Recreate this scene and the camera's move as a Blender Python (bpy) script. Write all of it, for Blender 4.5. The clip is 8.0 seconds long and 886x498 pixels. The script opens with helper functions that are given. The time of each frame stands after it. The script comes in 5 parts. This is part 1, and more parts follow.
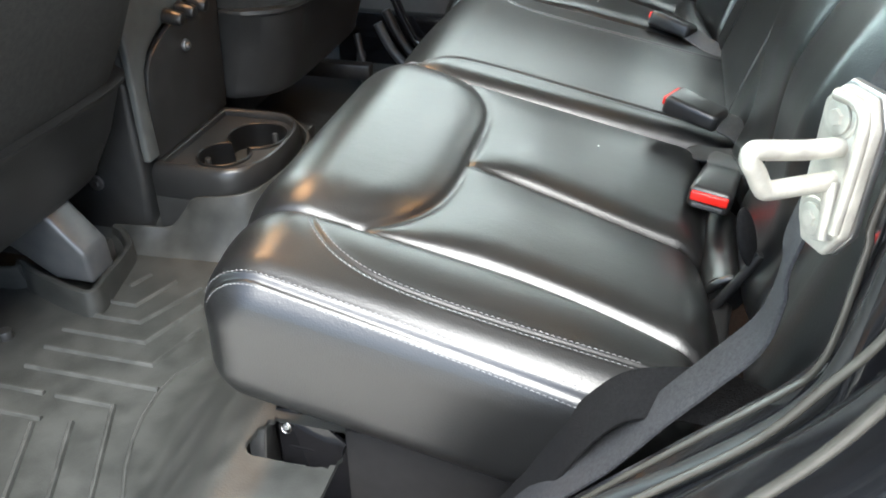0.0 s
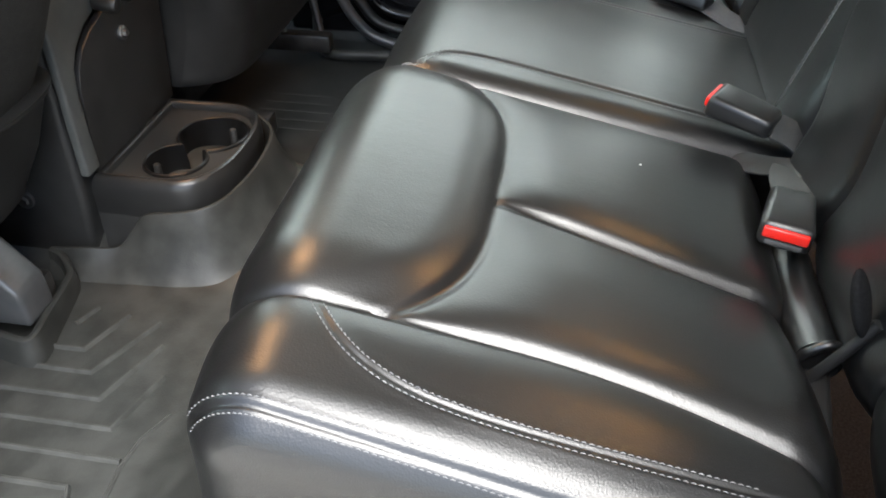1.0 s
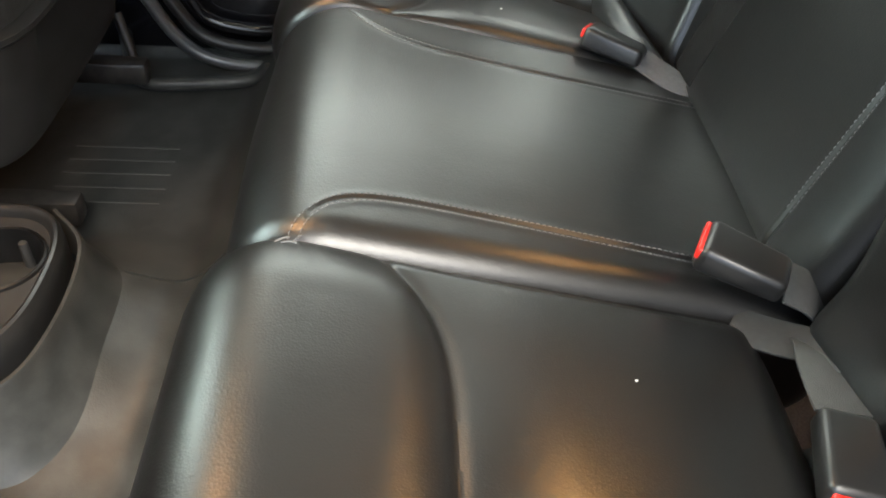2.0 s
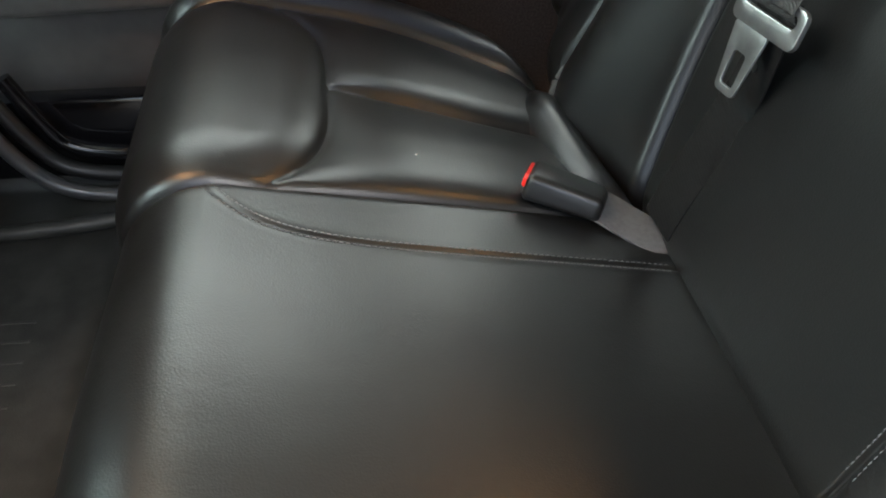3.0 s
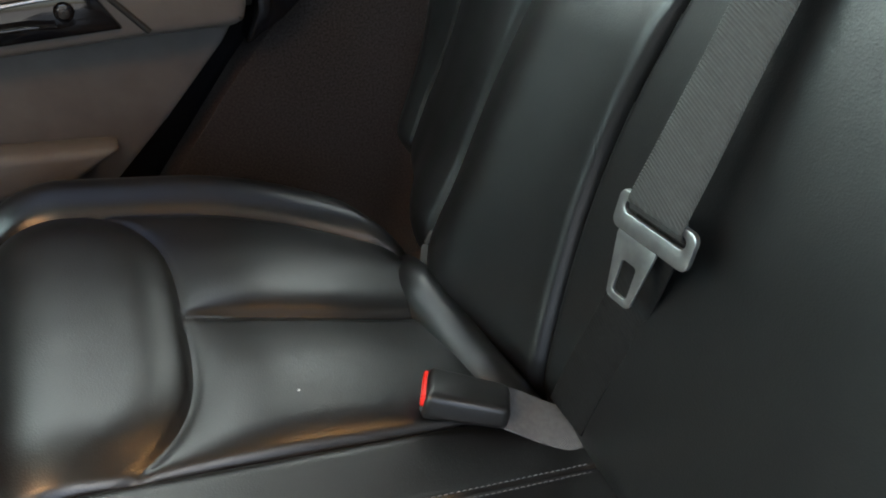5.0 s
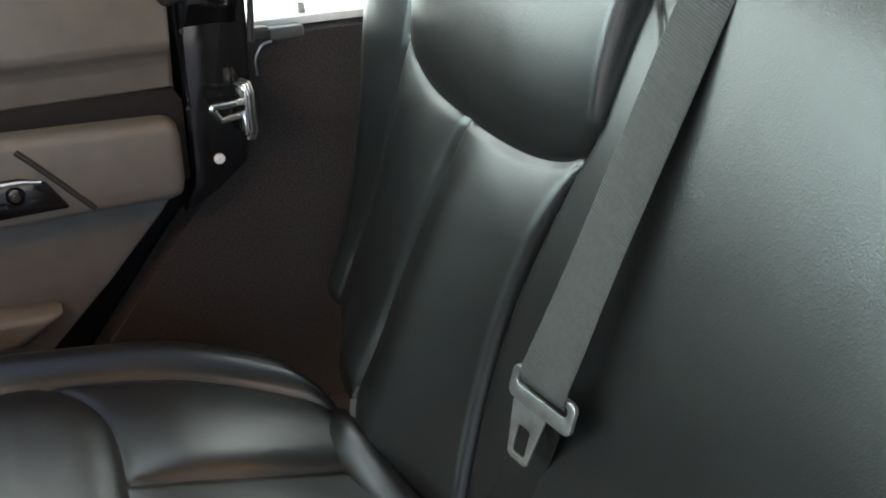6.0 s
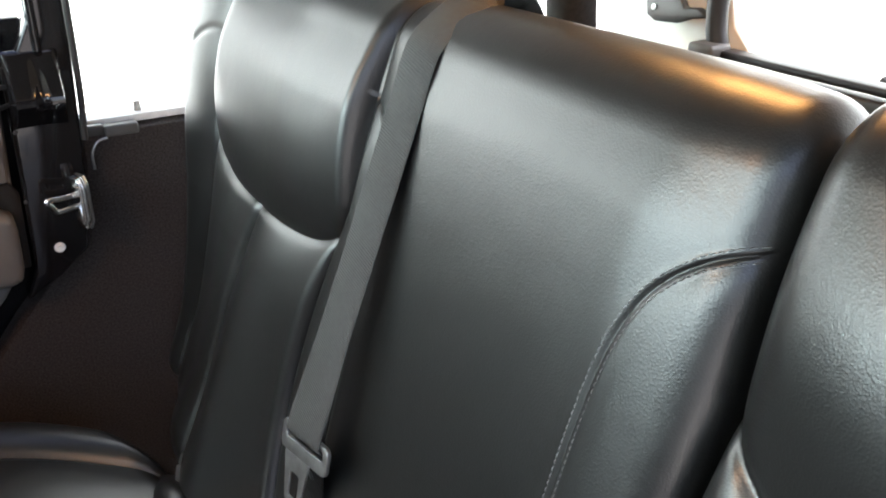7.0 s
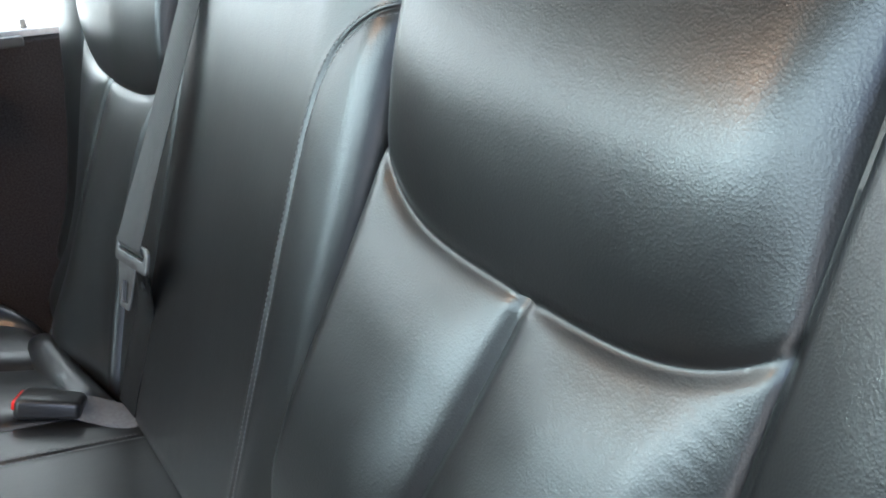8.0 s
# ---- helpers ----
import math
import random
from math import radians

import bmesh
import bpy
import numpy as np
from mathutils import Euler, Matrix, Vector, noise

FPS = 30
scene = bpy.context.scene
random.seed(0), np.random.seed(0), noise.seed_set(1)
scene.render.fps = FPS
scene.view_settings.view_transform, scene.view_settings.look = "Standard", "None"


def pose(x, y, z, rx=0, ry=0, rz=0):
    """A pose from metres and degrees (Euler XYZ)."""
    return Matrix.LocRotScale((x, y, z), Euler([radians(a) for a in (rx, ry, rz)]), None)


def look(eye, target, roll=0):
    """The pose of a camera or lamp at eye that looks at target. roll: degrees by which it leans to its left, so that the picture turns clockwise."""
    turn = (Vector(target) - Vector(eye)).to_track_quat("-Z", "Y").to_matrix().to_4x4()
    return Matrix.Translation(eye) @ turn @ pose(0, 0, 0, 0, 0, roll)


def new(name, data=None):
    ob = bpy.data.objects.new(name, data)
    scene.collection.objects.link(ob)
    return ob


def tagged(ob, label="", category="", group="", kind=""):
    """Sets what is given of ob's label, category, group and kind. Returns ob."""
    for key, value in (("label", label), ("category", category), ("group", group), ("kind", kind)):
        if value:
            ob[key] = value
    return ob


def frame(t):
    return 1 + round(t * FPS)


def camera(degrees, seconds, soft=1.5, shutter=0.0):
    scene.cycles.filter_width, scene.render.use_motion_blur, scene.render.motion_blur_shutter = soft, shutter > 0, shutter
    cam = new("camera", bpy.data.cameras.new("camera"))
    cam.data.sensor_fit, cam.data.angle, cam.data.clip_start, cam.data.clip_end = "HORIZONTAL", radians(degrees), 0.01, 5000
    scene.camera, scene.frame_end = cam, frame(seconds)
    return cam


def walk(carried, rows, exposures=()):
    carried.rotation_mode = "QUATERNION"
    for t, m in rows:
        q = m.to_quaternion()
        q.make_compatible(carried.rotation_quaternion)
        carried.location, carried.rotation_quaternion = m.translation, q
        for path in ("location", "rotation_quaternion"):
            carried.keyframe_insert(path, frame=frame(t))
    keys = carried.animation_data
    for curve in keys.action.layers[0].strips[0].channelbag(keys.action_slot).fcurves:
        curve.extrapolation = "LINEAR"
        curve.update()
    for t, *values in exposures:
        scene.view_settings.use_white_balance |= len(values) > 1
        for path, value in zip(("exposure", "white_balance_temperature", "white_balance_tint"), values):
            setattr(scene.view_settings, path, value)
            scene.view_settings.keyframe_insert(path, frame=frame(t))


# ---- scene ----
EXPO = [(0, 2.36, 5950, 5), (0.5, 2.14, 5950, 5), (1, 2.05, 6050, 7), (1.5, 2.33, 6250, 6), (2, 2.31, 6450, 6), (3.5, 1.79, 6200, 7), (5.5, 1.88, 6150, 5), (6, 2.06, 6150, 5), (6.5, 2.17, 6150, 8), (7, 2.0, 6250, 14), (7.5, 1.60, 5950, 9), (8, 2.12, 5750, 10)]

# ---------------------------------------------------------------- camera
cam = camera(56.1, 8.0, soft=1.9)
PATH = [
    (0, (0.345, -0.489, 0.784), (-0.08, 1.147, -0.284), -0.4),
    (0.5, (0.29, -0.384, 0.769), (-0.105, 1.207, -0.376), -0.7),
    (1, (0.225, -0.306, 0.785), (-0.052, 1.277, -0.406), -0.1),
    (1.5, (0.176, -0.151, 0.812), (0.075, 1.401, -0.445), 0.3),
    (2, (0.122, 0.066, 0.807), (0.234, 1.567, -0.509), 4.3),
    (2.2, (0.111, 0.149, 0.799), (0.279, 1.639, -0.525), 5.0),
    (3.3, (0.178, 0.423, 0.796), (0.451, 1.942, -0.476), 0.8),
    (3.5, (0.169, 0.457, 0.802), (0.479, 1.966, -0.474), 0.7),
    (4, (0.157, 0.498, 0.812), (0.555, 1.988, -0.463), -0.3),
    (4.2, (0.163, 0.514, 0.822), (0.597, 1.998, -0.446), -0.4),
    (5.3, (0.182, 0.52, 0.922), (0.81, 2.003, -0.264), -0.4),
    (5.5, (0.18, 0.507, 0.945), (0.847, 2.004, -0.201), -0.2),
    (6, (0.181, 0.465, 0.995), (0.944, 2.011, -0.018), 0.1),
    (6.5, (0.204, 0.409, 1.016), (1.066, 1.975, 0.119), 0.2),
    (7, (0.261, 0.301, 1.051), (1.222, 1.827, 0.188), 0.1),
    (7.2, (0.275, 0.235, 1.048), (1.267, 1.756, 0.209), 0.6),
    (7.3, (0.280, 0.201, 1.044), (1.281, 1.717, 0.210), 0.8),
    (7.5, (0.285, 0.134, 1.029), (1.332, 1.612, 0.181), 1.0),
    (8, (0.29, 0.01, 0.952), (1.323, 1.492, 0.094), -0.1),
]
walk(cam, [(t, look(eye, target, roll)) for t, eye, target, roll in PATH],
     exposures=EXPO)

# ---------------------------------------------------------------- world and lights
world = bpy.data.worlds.new("sky")
scene.world = world
world.use_nodes = True
wn, wl = world.node_tree.nodes, world.node_tree.links
sky = wn.new("ShaderNodeTexSky")
sky.sky_type, sky.sun_disc = "NISHITA", False
sky.sun_elevation, sky.sun_rotation = radians(59), radians(164)
sky.air_density, sky.dust_density, sky.ozone_density = 1.0, 3.0, 1.0
wl.new(sky.outputs[0], wn["Background"].inputs[0])
wn["Background"].inputs[1].default_value = 0.15

sun = new("sun", bpy.data.lights.new("sun", "SUN"))
sun.data.energy, sun.data.angle, sun.data.color = 2.5, radians(42), (1, 0.94, 0.86)
sun.matrix_world = look((0.8, -2.8, 4.8), (0.0, 0.0, 0.0))


# ---------------------------------------------------------------- materials
def nodes_of(name):
    m = bpy.data.materials.new(name)
    m.use_nodes = True
    return m, m.node_tree.nodes, m.node_tree.links, m.node_tree.nodes["Principled BSDF"]


def surface(name, a, b, scale=40.0, rough=(0.4, 0.55), metal=0.0, grain=600.0, bump=0.15, depth=0.0006,
            spec=0.5, coat=0.0, stretch=(1, 1, 1), weave=0.0):
    """Two colours mixed by a broad noise, roughness varied by it, and a fine relief on top."""
    m, n, l, p = nodes_of(name)
    tc = n.new("ShaderNodeTexCoord")
    mp = n.new("ShaderNodeMapping")
    mp.inputs["Scale"].default_value = stretch
    l.new(tc.outputs["Object"], mp.inputs[0])
    big = n.new("ShaderNodeTexNoise")
    big.inputs["Scale"].default_value, big.inputs["Detail"].default_value = scale, 6
    l.new(mp.outputs[0], big.inputs["Vector"])
    mix = n.new("ShaderNodeMix")
    mix.data_type = "RGBA"
    mix.inputs["A"].default_value, mix.inputs["B"].default_value = (*a, 1), (*b, 1)
    ramp = n.new("ShaderNodeMapRange")
    ramp.inputs["From Min"].default_value, ramp.inputs["From Max"].default_value = 0.35, 0.65
    l.new(big.outputs["Fac"], ramp.inputs["Value"])
    l.new(ramp.outputs[0], mix.inputs["Factor"])
    l.new(mix.outputs["Result"], p.inputs["Base Color"])
    rr = n.new("ShaderNodeMapRange")
    rr.inputs["To Min"].default_value, rr.inputs["To Max"].default_value = rough
    l.new(big.outputs["Fac"], rr.inputs["Value"])
    l.new(rr.outputs[0], p.inputs["Roughness"])
    p.inputs["Metallic"].default_value = metal
    p.inputs["Specular IOR Level"].default_value = spec
    p.inputs["Coat Weight"].default_value = coat
    p.inputs["Coat Roughness"].default_value = 0.05
    if bump:
        if weave:
            fine = n.new("ShaderNodeTexWave")
            fine.inputs["Scale"].default_value, fine.inputs["Distortion"].default_value = weave, 0.6
        else:
            fine = n.new("ShaderNodeTexVoronoi")
            fine.inputs["Scale"].default_value = grain
        l.new(mp.outputs[0], fine.inputs["Vector"])
        bn = n.new("ShaderNodeBump")
        bn.inputs["Strength"].default_value, bn.inputs["Distance"].default_value = bump, depth
        l.new(fine.outputs["Fac" if weave else "Distance"], bn.inputs["Height"])
        l.new(bn.outputs[0], p.inputs["Normal"])
    return m


def leather_material(name):
    """Black leatherette: wrinkled pebble grain, fine scuffs, broad soft creases and patches rubbed smooth."""
    m, n, l, p = nodes_of(name)
    tc = n.new("ShaderNodeTexCoord")

    def noise(scale, detail, stretch=(1, 1, 1), distortion=0.0):
        mp = n.new("ShaderNodeMapping")
        mp.inputs["Scale"].default_value = stretch
        l.new(tc.outputs["Object"], mp.inputs[0])
        k = n.new("ShaderNodeTexNoise")
        k.inputs["Scale"].default_value, k.inputs["Detail"].default_value = scale, detail
        k.inputs["Distortion"].default_value = distortion
        l.new(mp.outputs[0], k.inputs["Vector"])
        return k.outputs["Fac"]

    def remap(value, a, b, c, d):
        k = n.new("ShaderNodeMapRange")
        for slot, v in zip(("From Min", "From Max", "To Min", "To Max"), (a, b, c, d)):
            k.inputs[slot].default_value = v
        l.new(value, k.inputs["Value"])
        return k.outputs[0]

    def bump(height, strength, distance, below=None):
        k = n.new("ShaderNodeBump")
        k.inputs["Distance"].default_value = distance
        if isinstance(strength, float):
            k.inputs["Strength"].default_value = strength
        else:
            l.new(strength, k.inputs["Strength"])
        l.new(height, k.inputs["Height"])
        if below is not None:
            l.new(below, k.inputs["Normal"])
        return k.outputs[0]

    def math_node(op, a, b):
        k = n.new("ShaderNodeMath")
        k.operation = op
        for slot, v in zip((0, 1), (a, b)):
            if isinstance(v, float):
                k.inputs[slot].default_value = v
            else:
                l.new(v, k.inputs[slot])
        return k.outputs[0]

    wear = noise(9, 7)
    # pebble cells with their walls bent by a noise, so that the grain runs in short wrinkles
    bent = n.new("ShaderNodeTexNoise")
    bent.inputs["Scale"].default_value, bent.inputs["Detail"].default_value = 130, 3
    l.new(tc.outputs["Object"], bent.inputs["Vector"])
    push = n.new("ShaderNodeVectorMath")
    push.operation = "MULTIPLY_ADD"
    push.inputs[1].default_value = (0.002, 0.002, 0.002)
    l.new(bent.outputs["Color"], push.inputs[0])
    l.new(tc.outputs["Object"], push.inputs[2])
    pebble = n.new("ShaderNodeTexVoronoi")
    pebble.inputs["Scale"].default_value = 620
    l.new(push.outputs[0], pebble.inputs["Vector"])
    grain = math_node("ADD", pebble.outputs["Distance"], math_node("MULTIPLY", noise(170, 4), 0.7))
    base = n.new("ShaderNodeMix")
    base.data_type = "RGBA"
    base.inputs["A"].default_value, base.inputs["B"].default_value = (0.0040, 0.0043, 0.0044, 1), (0.0068, 0.0068, 0.0068, 1)
    l.new(wear, base.inputs["Factor"])
    l.new(base.outputs["Result"], p.inputs["Base Color"])
    l.new(remap(wear, 0.3, 0.7, 0.322, 0.360), p.inputs["Roughness"])
    p.inputs["Specular IOR Level"].default_value = 0.7
    crease = bump(noise(16, 3, (1.0, 1.8, 0.8)), 0.11, 0.003)
    fine = bump(grain, 0.24, 0.0004, crease)
    l.new(fine, p.inputs["Normal"])
    return m


def plain(name, colour, rough, metal=0.0, spec=0.5):
    return surface(name, colour, tuple(c * 0.85 for c in colour), 60, (rough * 0.85, rough * 1.15), metal, bump=0, spec=spec)


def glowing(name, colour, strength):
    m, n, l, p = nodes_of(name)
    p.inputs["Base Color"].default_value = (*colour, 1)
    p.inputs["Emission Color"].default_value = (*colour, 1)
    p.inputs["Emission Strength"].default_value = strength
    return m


LEATHER = leather_material("black_leather")
THREAD = plain("grey_thread", (0.15, 0.15, 0.15), 0.6)
BUCKLE = surface("buckle_plastic", (0.010, 0.010, 0.010), (0.014, 0.014, 0.014), 40, (0.30, 0.38), grain=900, bump=0.1, depth=0.0003)
PLASTIC = surface("black_plastic", (0.020, 0.020, 0.0195), (0.028, 0.028, 0.027), 30, (0.36, 0.48), grain=900, bump=0.2, depth=0.0004)
GREYPLASTIC = surface("grey_plastic", (0.062, 0.061, 0.059), (0.078, 0.077, 0.074), 30, (0.42, 0.5), grain=900, bump=0.15, depth=0.0003)
TRIMGREY = surface("satin_grey_trim", (0.075, 0.079, 0.076), (0.095, 0.100, 0.096), 30, (0.30, 0.38), grain=900, bump=0.1, depth=0.0003)
DOORPLASTIC = surface("door_plastic", (0.084, 0.080, 0.076), (0.102, 0.097, 0.092), 30, (0.5, 0.6), grain=700, bump=0.25, depth=0.0005)
RUBBER = surface("mat_rubber", (0.021, 0.022, 0.0205), (0.038, 0.039, 0.0365), 26, (0.36, 0.52), grain=500, bump=0.3, depth=0.0005, spec=0.34)
# Paler than the tray rubber, so that the ribs stand out.
RIBPALE = surface("paler_rubber", (0.030, 0.031, 0.029), (0.050, 0.051, 0.048), 40, (0.34, 0.48), grain=500, bump=0.3, depth=0.0005, spec=0.36)
CARPET = surface("black_carpet", (0.028, 0.0235, 0.0225), (0.060, 0.052, 0.050), 300, (0.9, 1.0), grain=900, bump=0.9, depth=0.002, spec=0.1)
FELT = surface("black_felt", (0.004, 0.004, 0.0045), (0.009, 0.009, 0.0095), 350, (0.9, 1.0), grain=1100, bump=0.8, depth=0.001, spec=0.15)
FABRIC = surface("seat_fabric", (0.024, 0.0245, 0.0235), (0.034, 0.0345, 0.033), 120, (0.8, 0.95), grain=700, bump=0.6, depth=0.001, spec=0.2)
PAINT = surface("black_paint", (0.006, 0.006, 0.007), (0.009, 0.009, 0.010), 8, (0.07, 0.13), bump=0, coat=0.0, spec=0.42)
CHROME = surface("bright_steel", (0.62, 0.62, 0.62), (0.72, 0.72, 0.71), 50, (0.12, 0.25), metal=1.0, bump=0)
STEEL = surface("dull_steel", (0.35, 0.35, 0.35), (0.45, 0.45, 0.45), 60, (0.3, 0.45), metal=1.0, bump=0)
ZINC = surface("pale_zinc", (0.44, 0.42, 0.37), (0.30, 0.285, 0.25), 70, (0.30, 0.45), metal=0.5, bump=0.1, grain=400)
DARKMETAL = surface("dark_metal", (0.03, 0.03, 0.03), (0.05, 0.048, 0.045), 60, (0.3, 0.45), metal=0.6, bump=0)
WEBBING = surface("belt_webbing", (0.024, 0.025, 0.025), (0.034, 0.035, 0.035), 200, (0.6, 0.75), bump=0.5, depth=0.0006, weave=300, spec=0.35)
# Paler copy of the webbing: the light on one strap is in its colour.
STALK_LIT = surface("lit_webbing", (0.085, 0.085, 0.088), (0.11, 0.11, 0.113), 200, (0.6, 0.75), bump=0.5, depth=0.0006, weave=300, spec=0.35)
STALK_DARK = surface("dark_grey_webbing", (0.036, 0.038, 0.037), (0.052, 0.054, 0.053), 200, (0.5, 0.65), bump=0.5, depth=0.0006, weave=300, spec=0.35)
RED = plain("red_plastic", (0.72, 0.02, 0.012), 0.32)
WHITE = plain("white_paint", (0.8, 0.79, 0.76), 0.6)
CREAM = surface("cream_wall", (0.78, 0.76, 0.70), (0.72, 0.70, 0.64), 3, (0.6, 0.8), grain=60, bump=0.2, depth=0.003)
CONCRETE = surface("pale_concrete", (0.50, 0.455, 0.405), (0.44, 0.40, 0.355), 2, (0.7, 0.9), grain=40, bump=0.4, depth=0.004)
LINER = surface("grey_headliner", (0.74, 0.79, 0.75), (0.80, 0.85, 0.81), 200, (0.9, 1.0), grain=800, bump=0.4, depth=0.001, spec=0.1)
# Added dark tone on the unseen roof, to dim what the bench leather reflects.
LINERMID = surface("dimming_headliner", (0.14, 0.15, 0.145), (0.17, 0.18, 0.173), 200, (0.9, 1.0), grain=800, bump=0.4, depth=0.001, spec=0.1)
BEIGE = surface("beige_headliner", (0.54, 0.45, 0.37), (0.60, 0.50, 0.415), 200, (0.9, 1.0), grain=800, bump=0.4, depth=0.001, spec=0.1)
GUNMETAL = surface("dark_plated_steel", (0.26, 0.265, 0.265), (0.36, 0.365, 0.365), 60, (0.28, 0.42), metal=0.9, bump=0)
LENS = glowing("lamp_lens", (1.0, 0.50, 0.20), 13.0)
LENS_DIM = glowing("lamp_lens_dim", (1.0, 0.48, 0.14), 16.0)
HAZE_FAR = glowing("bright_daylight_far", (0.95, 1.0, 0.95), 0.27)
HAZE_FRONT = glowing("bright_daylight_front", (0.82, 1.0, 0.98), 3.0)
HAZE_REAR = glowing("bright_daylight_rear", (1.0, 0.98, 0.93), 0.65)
SCUFFED = surface("scuffed_black", (0.008, 0.0095, 0.009), (0.024, 0.027, 0.026), 25, (0.14, 0.42), grain=34, bump=0.8, depth=0.006, spec=0.45)
RAILGREY = surface("rail_grey", (0.065, 0.068, 0.071), (0.090, 0.092, 0.094), 30, (0.28, 0.36), metal=0.3, bump=0)
MATTBLACK = plain("matt_black", (0.009, 0.0085, 0.0085), 0.7, spec=0.2)
SEAL = plain("rubber_seal", (0.012, 0.012, 0.012), 0.45)
TAN = plain("tan_reflection", (0.045, 0.042, 0.036), 0.22)


# ---------------------------------------------------------------- building helpers
def part(name, bm, material, parent=None, label="", smooth=True):
    me = bpy.data.meshes.new(name)
    bm.normal_update()
    bm.to_mesh(me)
    bm.free()
    return mesh_part(name, me, material, parent, label, smooth)


def mesh_part(name, me, material, parent=None, label="", smooth=True):
    me.materials.append(material)
    if smooth:
        me.polygons.foreach_set("use_smooth", [True] * len(me.polygons))
        me.set_sharp_from_angle(angle=radians(40))
    ob = new(name, me)
    ob.parent = parent
    if label:
        ob["label"] = label
    return ob


def thing(name, at, label, category, group="", kind=""):
    ob = new(name)
    ob.empty_display_size = 0.05
    ob.location = at
    tagged(ob, label, category, group, kind)
    bpy.context.view_layer.update()
    return ob


def wpart(name, bm, material, parent, label="", smooth=True):
    """A part whose mesh is given in world places, under a thing whose empty is only moved."""
    ob = part(name, bm, material, None, label, smooth)
    if parent.type == "EMPTY":
        ob.data.transform(Matrix.Translation(parent.location).inverted())
    else:
        base = parent.parent.location if parent.parent else Vector((0, 0, 0))
        ob.data.transform(Matrix.Translation(base).inverted())
    ob.parent = parent
    return ob


def block(x0, x1, y0, y1, z0, z1, bevel=0.004, seg=2, m=None):
    bm = bmesh.new()
    bmesh.ops.create_cube(bm, size=1.0)
    bmesh.ops.scale(bm, vec=(x1 - x0, y1 - y0, z1 - z0), verts=bm.verts)
    if bevel:
        bmesh.ops.bevel(bm, geom=bm.edges[:], offset=bevel, segments=seg, profile=0.5, affect="EDGES")
    bmesh.ops.translate(bm, vec=((x0 + x1) / 2, (y0 + y1) / 2, (z0 + z1) / 2), verts=bm.verts)
    if m is not None:
        bmesh.ops.transform(bm, matrix=m, verts=bm.verts)
    return bm


def rod(a, b, r, r2=None, seg=20, bevel=0.0):
    a, b = Vector(a), Vector(b)
    bm = bmesh.new()
    bmesh.ops.create_cone(bm, cap_ends=True, segments=seg, radius1=r, radius2=r if r2 is None else r2, depth=(b - a).length)
    if bevel:
        rims = [e for e in bm.edges if len(e.link_faces) == 2 and any(len(f.verts) > 4 for f in e.link_faces)]
        bmesh.ops.bevel(bm, geom=rims, offset=bevel, segments=2, profile=0.5, affect="EDGES")
    m = Matrix.Translation((a + b) / 2) @ (b - a).to_track_quat("Z", "Y").to_matrix().to_4x4()
    bmesh.ops.transform(bm, matrix=m, verts=bm.verts)
    return bm


def smooth_path(points, n=10):
    """A Catmull-Rom curve through the points."""
    pts = [Vector(p) for p in points]
    pts = [pts[0] * 2 - pts[1]] + pts + [pts[-1] * 2 - pts[-2]]
    out = []
    for i in range(1, len(pts) - 2):
        p0, p1, p2, p3 = pts[i - 1:i + 3]
        for k in range(n):
            t = k / n
            out.append(0.5 * ((2 * p1) + (p2 - p0) * t + (2 * p0 - 5 * p1 + 4 * p2 - p3) * t * t + (3 * p1 - p0 - 3 * p2 + p3) * t ** 3))
    out.append(pts[-2])
    return out


def sweep(path, section, ups, closed=True):
    """Sweeps a flat section [(side, up)] along a path; ups gives the up direction at each place."""
    bm = bmesh.new()
    rings = []
    for i, p in enumerate(path):
        d = (path[min(i + 1, len(path) - 1)] - path[max(i - 1, 0)]).normalized()
        up = Vector(ups[i] if isinstance(ups, list) else ups)
        side = d.cross(up).normalized()
        up = side.cross(d).normalized()
        rings.append([bm.verts.new(p + side * a + up * b) for a, b in section])
    n = len(section)
    for r, q in zip(rings, rings[1:]):
        for j in range(n):
            bm.faces.new((r[j], r[(j + 1) % n], q[(j + 1) % n], q[j]))
    bm.faces.new(rings[0][::-1])
    bm.faces.new(rings[-1])
    bmesh.ops.recalc_face_normals(bm, faces=bm.faces)
    return bm


def circle_section(r, n=12):
    return [(r * math.cos(2 * math.pi * k / n), r * math.sin(2 * math.pi * k / n)) for k in range(n)]


def tube(points, r, n=8, seg=12, up=(0, 0, 1)):
    path = smooth_path(points, n) if len(points) > 2 else [Vector(p) for p in points]
    return sweep(path, circle_section(r, seg), up)


def strap_section(w, t):
    h = w / 2
    return [(-h, -t * 0.3), (-h + t * 0.4, -t / 2), (h - t * 0.4, -t / 2), (h, -t * 0.3), (h, t * 0.3), (h - t * 0.4, t / 2), (-h + t * 0.4, t / 2), (-h, t * 0.3)]


def prism(outline, axis, a, b, bevel=0.0, seg=2):
    """A flat outline [(p, q)] pushed along an axis from a to b. p, q are the other two axes in order."""
    bm = bmesh.new()
    def put(p, q, h):
        return {"x": (h, p, q), "y": (p, h, q), "z": (p, q, h)}[axis]
    lo = [bm.verts.new(put(p, q, a)) for p, q in outline]
    hi = [bm.verts.new(put(p, q, b)) for p, q in outline]
    n = len(outline)
    bm.faces.new(lo)
    bm.faces.new(hi)
    for j in range(n):
        bm.faces.new((lo[j], lo[(j + 1) % n], hi[(j + 1) % n], hi[j]))
    bmesh.ops.recalc_face_normals(bm, faces=bm.faces)
    if bevel:
        bmesh.ops.bevel(bm, geom=bm.edges[:], offset=bevel, segments=seg, profile=0.5, affect="EDGES")
    return bm


